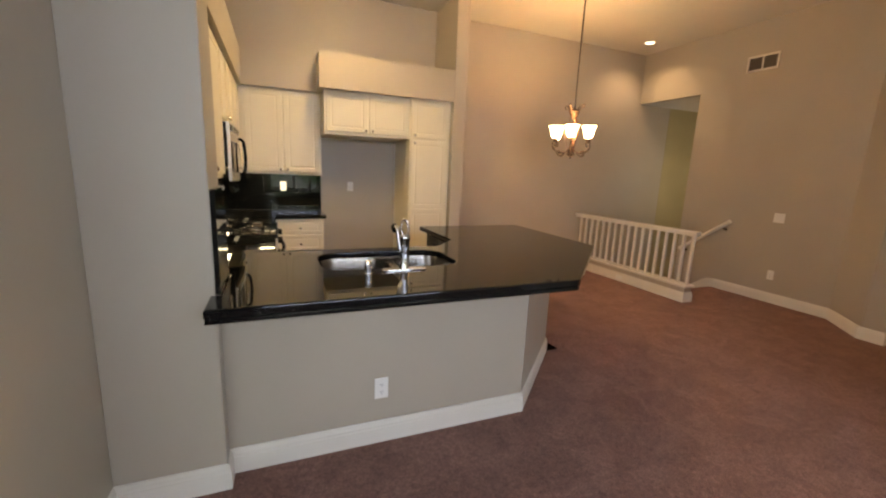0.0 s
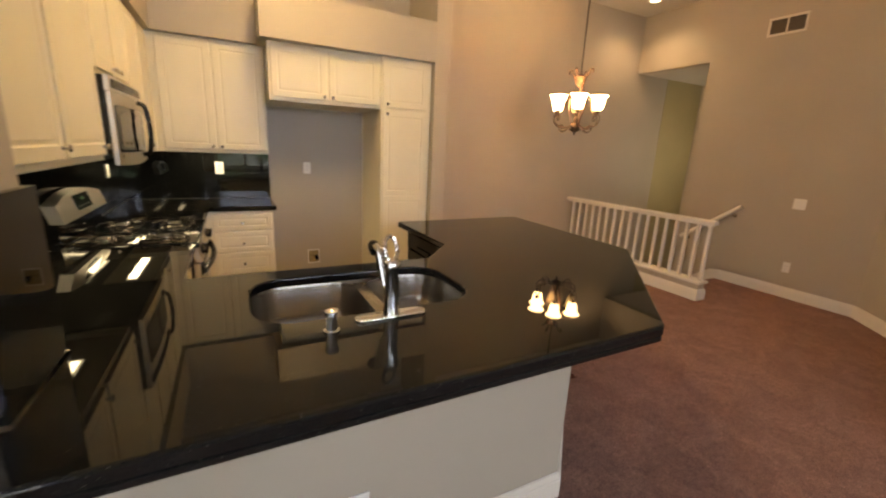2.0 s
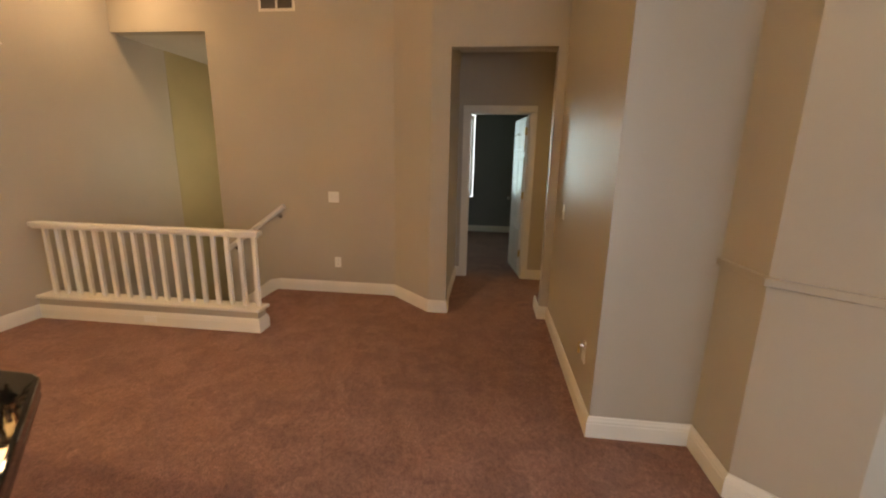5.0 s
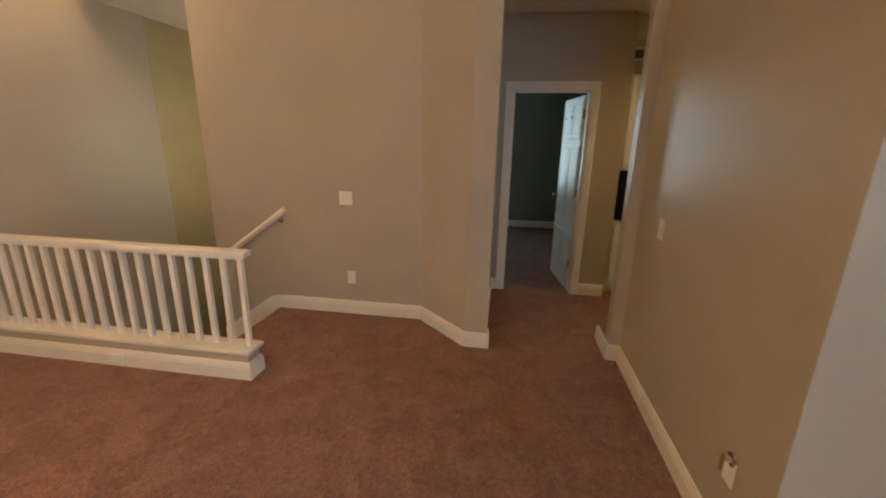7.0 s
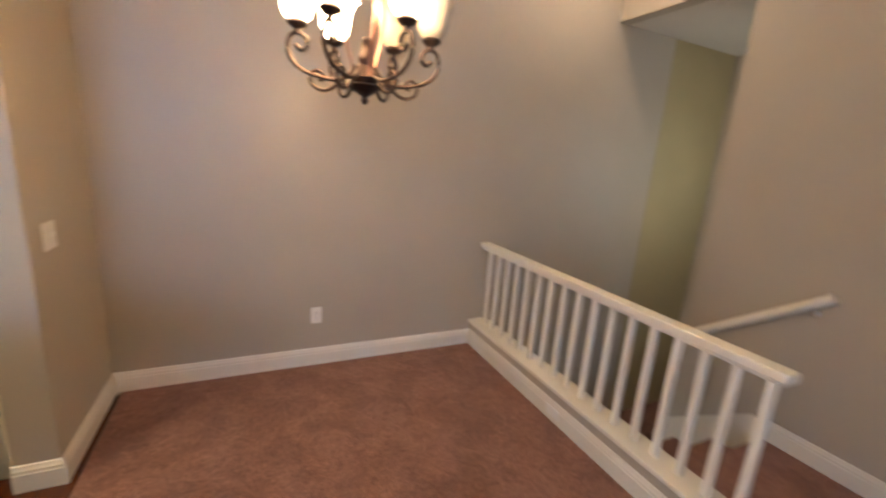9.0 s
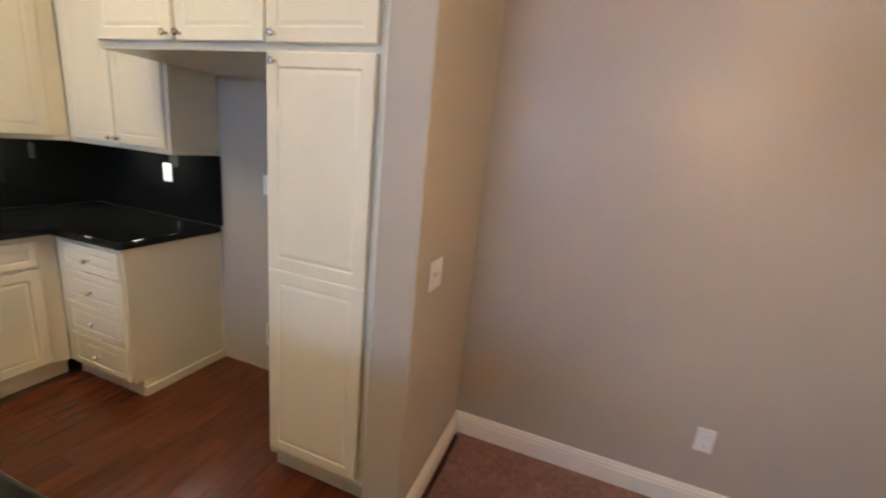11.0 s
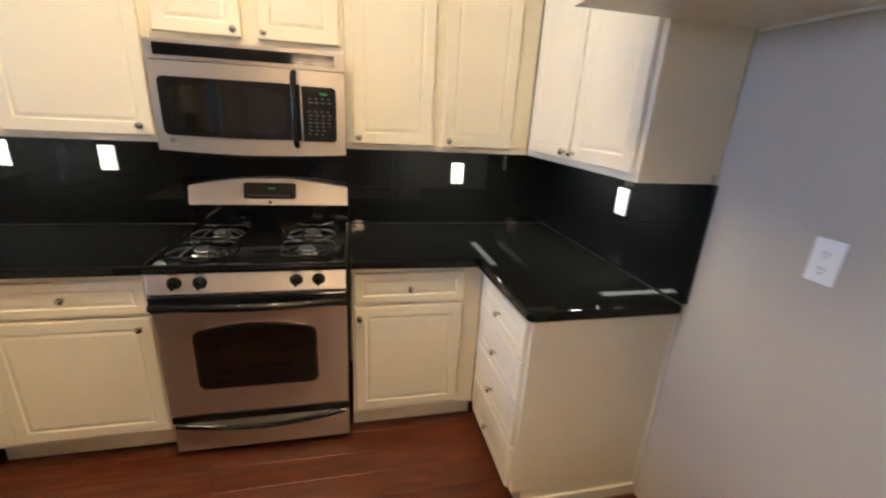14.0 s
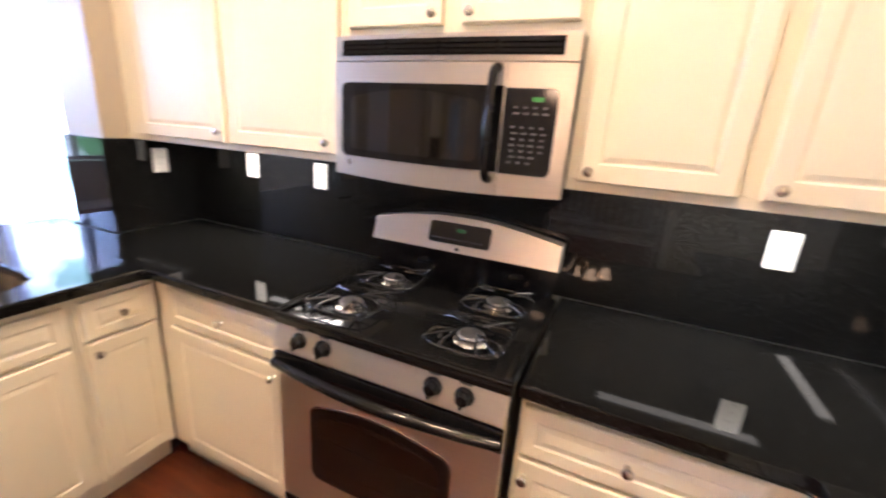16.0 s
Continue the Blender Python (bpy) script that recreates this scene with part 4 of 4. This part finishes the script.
part("digits", leaning(boxes([(0.366 + i * 0.012, 0.4993, 1.117, 0.374 + i * 0.012, 0.5015, 1.128) for i in range(3)]), 1.04, 0.28), GREENLED, bg)
part("buttons", leaning(boxes([(0.268 + i * 0.021, 0.4995, 1.085, 0.28 + i * 0.021, 0.5015, 1.09) for i in range(10)]), 1.04, 0.28), GREYPRINT, bg)
part("badge", lathe([(0, 0), (0.008, 0), (0.008, 0.002), (0, 0.002)], 14, pose(0.375, 0.509, 1.053, 90, 0, 0)), CHROME, bg)

# ---- microwave ----
mw = thing("microwave", pose(0.348, -1.951, 0, 0, 0, 90), "stainless over-the-range microwave with black window", "microwave")
MZ = 1.325
part("body", box(0.0, 0.0, MZ + 0.004, W - 0.008, 0.346, 1.742, 0.004), BLACK, mw)


def bowed(x0, x1, z0, z1, y, bow, n=12, thick=0.02, dip=0.0, left=0.0, right=0.0, arch=0.0):
    """A plate that bows forward across the width of the microwave; dip lowers its lower edge in the middle,
    left and right round its corners, arch lifts its upper edge."""
    bm = bmesh.new()
    w = W - 0.008
    xs = {x0 + (x1 - x0) * i / n for i in range(n + 1)}
    xs |= {x0 + left * (1 - math.cos(k * math.pi / 8)) for k in range(5) if left}
    xs |= {x1 - right * (1 - math.cos(k * math.pi / 8)) for k in range(5) if right}
    cols = []
    for x in sorted(xs):
        k = math.sin(math.pi * min(max(x / w, 0), 1))
        cut = 0.0
        for r, d in ((left, x - x0), (right, x1 - x)):
            if d < r:
                cut = r - math.sqrt(max(0, r * r - (r - d) ** 2)) - 1e-4
        up = arch * math.sin(math.pi * (x - x0) / (x1 - x0))
        yy, za, zb = y - bow * k, z0 - dip * k + cut, z1 - cut + up
        cols.append([bm.verts.new(p) for p in ((x, yy, za), (x, yy, zb), (x, y + thick, zb), (x, y + thick, za))])
    for a, b in zip(cols, cols[1:]):
        for k in range(4):
            bm.faces.new((a[k], b[k], b[(k + 1) % 4], a[(k + 1) % 4]))
    bm.faces.new(cols[0])
    bm.faces.new(cols[-1][::-1])
    return bm


w = W - 0.008
part("top_band", bowed(0, w, 1.672, 1.742, -0.02, 0.012), STEEL, mw, "brushed steel band above the door", smooth=True)
gr = part("vent_grille", bowed(0.03, w - 0.04, 1.686, 1.73, -0.0225, 0.012, thick=0.002), BLACK, mw, "black louvred vent grille")
for k in range(3):
    for j in range(4):
        part("slat", bowed(0.035 + j * 0.17, 0.195 + j * 0.17, 1.69 + k * 0.013, 1.697 + k * 0.013, -0.031, 0.012, 4, 0.006), BLACK, gr)
door = part("door", bowed(0, 0.567, MZ, 1.668, -0.022, 0.014, dip=0.012), STEEL, mw, "brushed steel door", smooth=True)
part("window", bowed(0.03, 0.565, MZ + 0.062, 1.61, -0.0265, 0.014, thick=0.004, dip=0.006, left=0.022), BLACK, door, "black glass window")
part("screen", bowed(0.066, 0.505, MZ + 0.085, 1.568, -0.0285, 0.014, thick=0.002, dip=0.006, left=0.018, right=0.018, arch=0.024), DARKGLASS, door)
part("badge", lathe([(0, 0), (0.011, 0), (0.011, 0.002), (0, 0.002)], 14, pose(0.06, -0.027, MZ + 0.04, 90, 0, 0)), CHROME, door)
part("handle", tube(curve_points([(0.545, -0.035, MZ + 0.035), (0.545, -0.07, MZ + 0.05), (0.545, -0.082, MZ + 0.12), (0.545, -0.084, 1.5), (0.545, -0.08, 1.58), (0.545, -0.068, 1.64), (0.545, -0.035, 1.655)]), 0.013, 10), BLACK, door, "black vertical bar handle", smooth=True)
cp = part("control_panel", bowed(0.57, w, MZ, 1.668, -0.022, 0.014, 6, dip=0.012), STEEL, mw, smooth=True)
part("keypad", bowed(0.5715, w - 0.038, MZ + 0.055, 1.605, -0.0255, 0.014, 6, 0.003, right=0.018), BLACK, cp, "black keypad with small grey keys")
part("display_digits", bowed(0.645, 0.675, 1.572, 1.583, -0.0275, 0.014, 2, 0.002), GREENLED, cp)
keys = bmesh.new()
for r in range(9):
    for c in range(4):
        if r in (0, 1) and c == 3:
            continue
        x0 = 0.598 + c * 0.026 - (0.004 if r % 3 == 0 else 0)
        z0 = MZ + 0.085 + r * 0.0155 + (0.02 if r > 6 else 0)
        yb = -0.0258 - 0.014 * math.sin(math.pi * x0 / w)
        add_box(keys, x0, yb - 0.0012, z0, x0 + (0.015 if r % 2 else 0.01), yb, z0 + 0.0055)
tagged(part("keys", keys, GREYPRINT, cp), kind="stuff")

# ---- chandelier ----
ch = thing("chandelier", pose(CHX, CHY, 0), "bronze six-arm chandelier with flared glass shades", "chandelier")
part("finial", lathe([(0, 1.668), (0.008, 1.672), (0.012, 1.682), (0.006, 1.692), (0.018, 1.698), (0.05, 1.716), (0.056, 1.728), (0.04, 1.734), (0, 1.736)], 20), BRONZE, ch, smooth=True)
part("column", lathe([(0, 1.73), (0.036, 1.735), (0.044, 1.752), (0.03, 1.772), (0.02, 1.79), (0.026, 1.805), (0.026, 1.82), (0.015, 1.835), (0.012, 1.86), (0.017, 1.868), (0.01, 1.878), (0, 1.88)], 24), COPPER, ch, "short turned copper column", smooth=True)
part("crown", lathe([(0, 2.12), (0.012, 2.122), (0.016, 2.135), (0.03, 2.15), (0.042, 2.19), (0.055, 2.22), (0.03, 2.235), (0.012, 2.25), (0.012, 2.27), (0, 2.275)], 24), COPPER, ch, "flared antique copper crown", smooth=True)
for k in range(3):
    part("strap", ribbon(curve_points([(0.034, 0, 2.16), (0.052, 0, 2.1), (0.074, 0, 2.03), (0.084, 0, 1.96), (0.074, 0, 1.89), (0.056, 0, 1.83), (0.045, 0, 1.785), (0.05, 0, 1.752)], 5), 0.016, 0.004), STRAP, ch, "curved copper strap", at=pose(0, 0, 0, 0, 0, 34 + 120 * k), smooth=True)
for k in range(4):
    a = radians(90 * k + 20)
    c, s = math.cos(a), math.sin(a)
    part("leaf_scroll", tube(curve_points([(0.035 * c, 0.035 * s, 2.15), (0.06 * c, 0.06 * s, 2.21), (0.085 * c, 0.085 * s, 2.265), (0.105 * c, 0.105 * s, 2.285), (0.122 * c, 0.122 * s, 2.275), (0.122 * c, 0.122 * s, 2.255), (0.108 * c, 0.108 * s, 2.25)], 3), 0.009, 8, taper=0.6), COPPER, ch, smooth=True)
for k in range(6):
    deg = -12 + 60 * k
    m = pose(0, 0, 0, 0, 0, deg)
    arm = [(0.03, 0, 1.79), (0.055, 0, 1.755), (0.1, 0, 1.738), (0.15, 0, 1.742), (0.2, 0, 1.756), (0.234, 0, 1.785), (0.245, 0, 1.822), (0.234, 0, 1.856), (0.21, 0, 1.866), (0.188, 0, 1.85), (0.186, 0, 1.826), (0.205, 0, 1.815), (0.219, 0, 1.83)]
    a = part("arm", tube(curve_points(arm), 0.0066, 8), BRONZE, ch, "scrolled bronze arm", at=m, smooth=True)
    part("scroll", tube(curve_points([(0.07, 0, 1.75), (0.1, 0, 1.715), (0.135, 0, 1.7), (0.168, 0, 1.713), (0.176, 0, 1.742), (0.157, 0, 1.76), (0.135, 0, 1.75), (0.137, 0, 1.732), (0.15, 0, 1.732)]), 0.0064, 8, taper=0.7), BRONZE, a, smooth=True)
    part("cup", lathe([(0, 1.858), (0.009, 1.86), (0.011, 1.876), (0.026, 1.884), (0.032, 1.893), (0.026, 1.902), (0, 1.902)], 16, pose(0.215, 0, 0)), BRONZE, a, smooth=True)
    lit = k in (2, 3, 4, 5)
    prof = [(0.026, 1.9), (0.041, 1.912), (0.049, 1.932), (0.054, 1.965), (0.059, 2.0), (0.073, 2.024), (0.085, 2.034), (0.077, 2.032), (0.056, 2.0), (0.051, 1.965), (0.046, 1.932), (0.038, 1.915), (0.016, 1.906)]
    part("shade", lathe(prof, 20, pose(0.215, 0, 0)), LITGLASS if lit else DIMGLASS, a, "glowing frosted glass shade" if lit else "unlit amber glass shade with a faint added glow", smooth=True)
cn = bmesh.new()
z = 2.275
i = 0
while z < 3.43:
    ring = [(0.0, 0.009 * math.cos(t), z + 0.018 + 0.02 * math.sin(t)) if i % 2 else (0.009 * math.cos(t), 0.0, z + 0.018 + 0.02 * math.sin(t)) for t in [2 * math.pi * q / 8 for q in range(9)]]
    tube(ring, 0.0028, 5, cn)
    z += 0.031
    i += 1
tube([(0.004, 0, 2.27), (-0.004, 0.003, 2.8), (0.004, 0, 3.45)], 0.003, 5, cn)
part("chain", cn, BRONZE, ch, "bronze hanging chain with cord", smooth=True)
part("canopy", lathe([(0, 3.42), (0.02, 3.425), (0.05, 3.445), (0.062, 3.466), (0.0, 3.468)], 20), BRONZE, ch, smooth=True)

# ---- ceiling lamps, vents ----
# dining light first; the next two, over the kitchen, are unseen and guessed
for x, y, z in ((5.9, -0.45, H), (1.35, -1.25, H), (1.35, -2.35, H), (6.85, -5.78, 2.7)):
    c = thing("recessed_light", pose(x, y, z), "white-trimmed recessed ceiling light, switched on", "ceiling light", "recessed lights")
    part("trim_ring", lathe([(0.062, -0.001), (0.085, -0.001), (0.09, -0.006), (0.066, -0.012), (0.062, -0.001)], 24), WHITE, c, smooth=True)
    part("lens", lathe([(0, -0.003), (0.062, -0.003), (0.062, -0.001), (0, -0.001)], 20), LENS, c)


# unseen dome made up as the body of the kitchen fill
dome = thing("dome_ceiling_light", pose(1.45, -1.8, H), "round frosted dome light, unseen, added to brighten the kitchen soffits", "ceiling light")
part("base_plate", lathe([(0, -0.03), (0.15, -0.03), (0.16, -0.02), (0.16, 0), (0, 0)], 24), WHITE, dome, smooth=True)
part("glass_dome", lathe([(0, -0.1), (0.06, -0.095), (0.11, -0.075), (0.135, -0.05), (0.14, -0.03)], 24), LENS, dome, "glowing frosted glass dome", smooth=True)


def vent(m, w, h, label):
    v = thing("wall_vent", m, label, "vent")
    part("backing", box(0.01, -0.002, 0.01, w - 0.01, 0.0, h - 0.01), VENTDARK, v)
    part("frame", boxes([(0, -0.012, 0, w, 0, 0.022), (0, -0.012, h - 0.022, w, 0, h), (0, -0.012, 0.022, 0.022, 0, h - 0.022), (w - 0.022, -0.012, 0.022, w, 0, h - 0.022), (w / 2 - 0.008, -0.012, 0.022, w / 2 + 0.008, 0, h - 0.022)]), TRIM, v)
    n = 9
    for i in range(n):
        part("slat", box(0.022, -0.009, -0.0015, w - 0.022, 0.001, 0.0015, 0, pose(0, -0.001, 0.03 + (h - 0.06) * i / (n - 1), 35, 0, 0)), VENTDARK, v)
    return v


vent(pose(6.383, -1.62, 2.87, 0, 0, -90), 0.37, 0.19, "off-white return air vent with dark slats high on the wall")
vent(pose(7.898, -4.85, 2.39, 0, 0, -90), 0.3, 0.13, "small dark vent high in the hall")

# ---- railing and handrail ----
rail = thing("stair_railing", pose(0, 0, 0), "white wooden railing with square balusters on a low curb", "railing")
part("curb", box(5.24, -2.058, 0, 5.36, 0.044, 0.185), PAINT, rail, "tan painted curb")
part("cap", box(5.215, -2.085, 0.185, 5.385, 0.044, 0.212, 0.006), TRIM, rail, "white cap board")
part("handrail", boxes([(5.265, -2.09, 0.832, 5.345, 0.044, 0.872), (5.285, -2.07, 0.812, 5.325, 0.044, 0.832)], 0.006), TRIM, rail)
bal = mesh_of("baluster", box(-0.016, -0.016, 0.21, 0.016, 0.016, 0.815, 0.002), TRIM)
for i in range(17):
    b = new("baluster", bal)
    b.parent = rail
    b.location = (5.305, -0.075 - i * 0.1225, 0)
hr = thing("wall_handrail", pose(0, 0, 0), "white sloping wall handrail with metal brackets", "handrail")
d = Vector((0, 0.67, -0.49)).normalized()
A = Vector((6.325, -1.78, 0.955))
part("rail", tube([A + d * t for t in (0, 0.01, 0.4, 0.84)], 0.027, 12), TRIM, hr, smooth=True)
for t in (0.1, 0.75):
    p = A + d * t
    br = part("bracket", tube([(6.384, p.y, p.z - 0.06), (6.34, p.y, p.z - 0.06), (6.325, p.y, p.z - 0.02)], 0.007), NICKEL, hr, "nickel bracket", smooth=True)
    part("rosette", lathe([(0, 0), (0.025, 0), (0.022, 0.006), (0, 0.008)], 14, pose(6.384, p.y, p.z - 0.06, 0, -90, 0)), NICKEL, br)

# ---- hall linen cabinet ----
lc = thing("linen_cabinet", pose(7.42, -4.785, 0, 0, 0, -90), "white built-in hall cabinet with black splash", "cabinet")
part("base_unit", box(0, 0, 0.08, 0.9, 0.44, 0.80, 0.003), DOORPAINT, lc)
part("plinth", box(0, 0.05, 0, 0.9, 0.44, 0.08), DOORPAINT, lc)
part("splash", box(0, 0.06, 0.82, 0.9, 0.44, 1.3), GRANITE, lc, "black stone splash")
part("top", box(0, -0.02, 0.80, 0.9, 0.44, 0.835, 0.004), GRANITE, lc)
part("upper_unit", box(0, 0.05, 1.3, 0.9, 0.44, 2.2, 0.003), DOORPAINT, lc)
for x in (0.02, 0.46):
    part("door", panel_slab(0.42, 0.66, 0.018), DOORPAINT, lc, at=pose(x, -0.001, 0.11))
    part("door", panel_slab(0.42, 0.86, 0.018), DOORPAINT, lc, at=pose(x, 0.049, 1.32))

# ---- kitchen floor planks ----
setting("subfloor", prism([(0.0, -3.36), (2.0, -3.36), (2.655, -2.74), (2.862, -2.54), (2.862, 0), (0, 0)], -0.2, -0.004), material("subfloor_dark", (0.03, 0.012, 0.006), 0.6), "dark joints under the floor planks", "floor")
kf = thing("floor_kitchen", pose(0, 0, 0), "dark reddish-brown wood plank floor", "floor")
kf["kind"] = "structure"
PW, meshes = 0.125, {}
row = 0
x = 0.0
while x < 2.861:
    x1 = min(x + PW, 2.862)
    y = -2.72
    first = 0.35 + 0.85 * ((row * 0.618) % 1)
    while y < -0.002:
        y1 = min(y + (first if y == -2.72 else 1.22), -0.001)
        B, L = round(x1 - x, 3), round(y1 - y, 3)
        if (B, L) not in meshes:
            meshes[(B, L)] = mesh_of("plank", box(0.0006, 0.0006, -0.015, B - 0.0006, L - 0.0006, 0.0, 0.001), WOOD)
        p = new("plank", meshes[(B, L)])
        p.parent = kf
        p.location = (x, y, 0)
        y = y1
    x = x1
    row += 1
setting("trim_threshold", box(2.862, -1.65, -0.02, 2.872, -0.68, 0.003), WOOD, "thin wood edge where planks meet carpet", "trim")
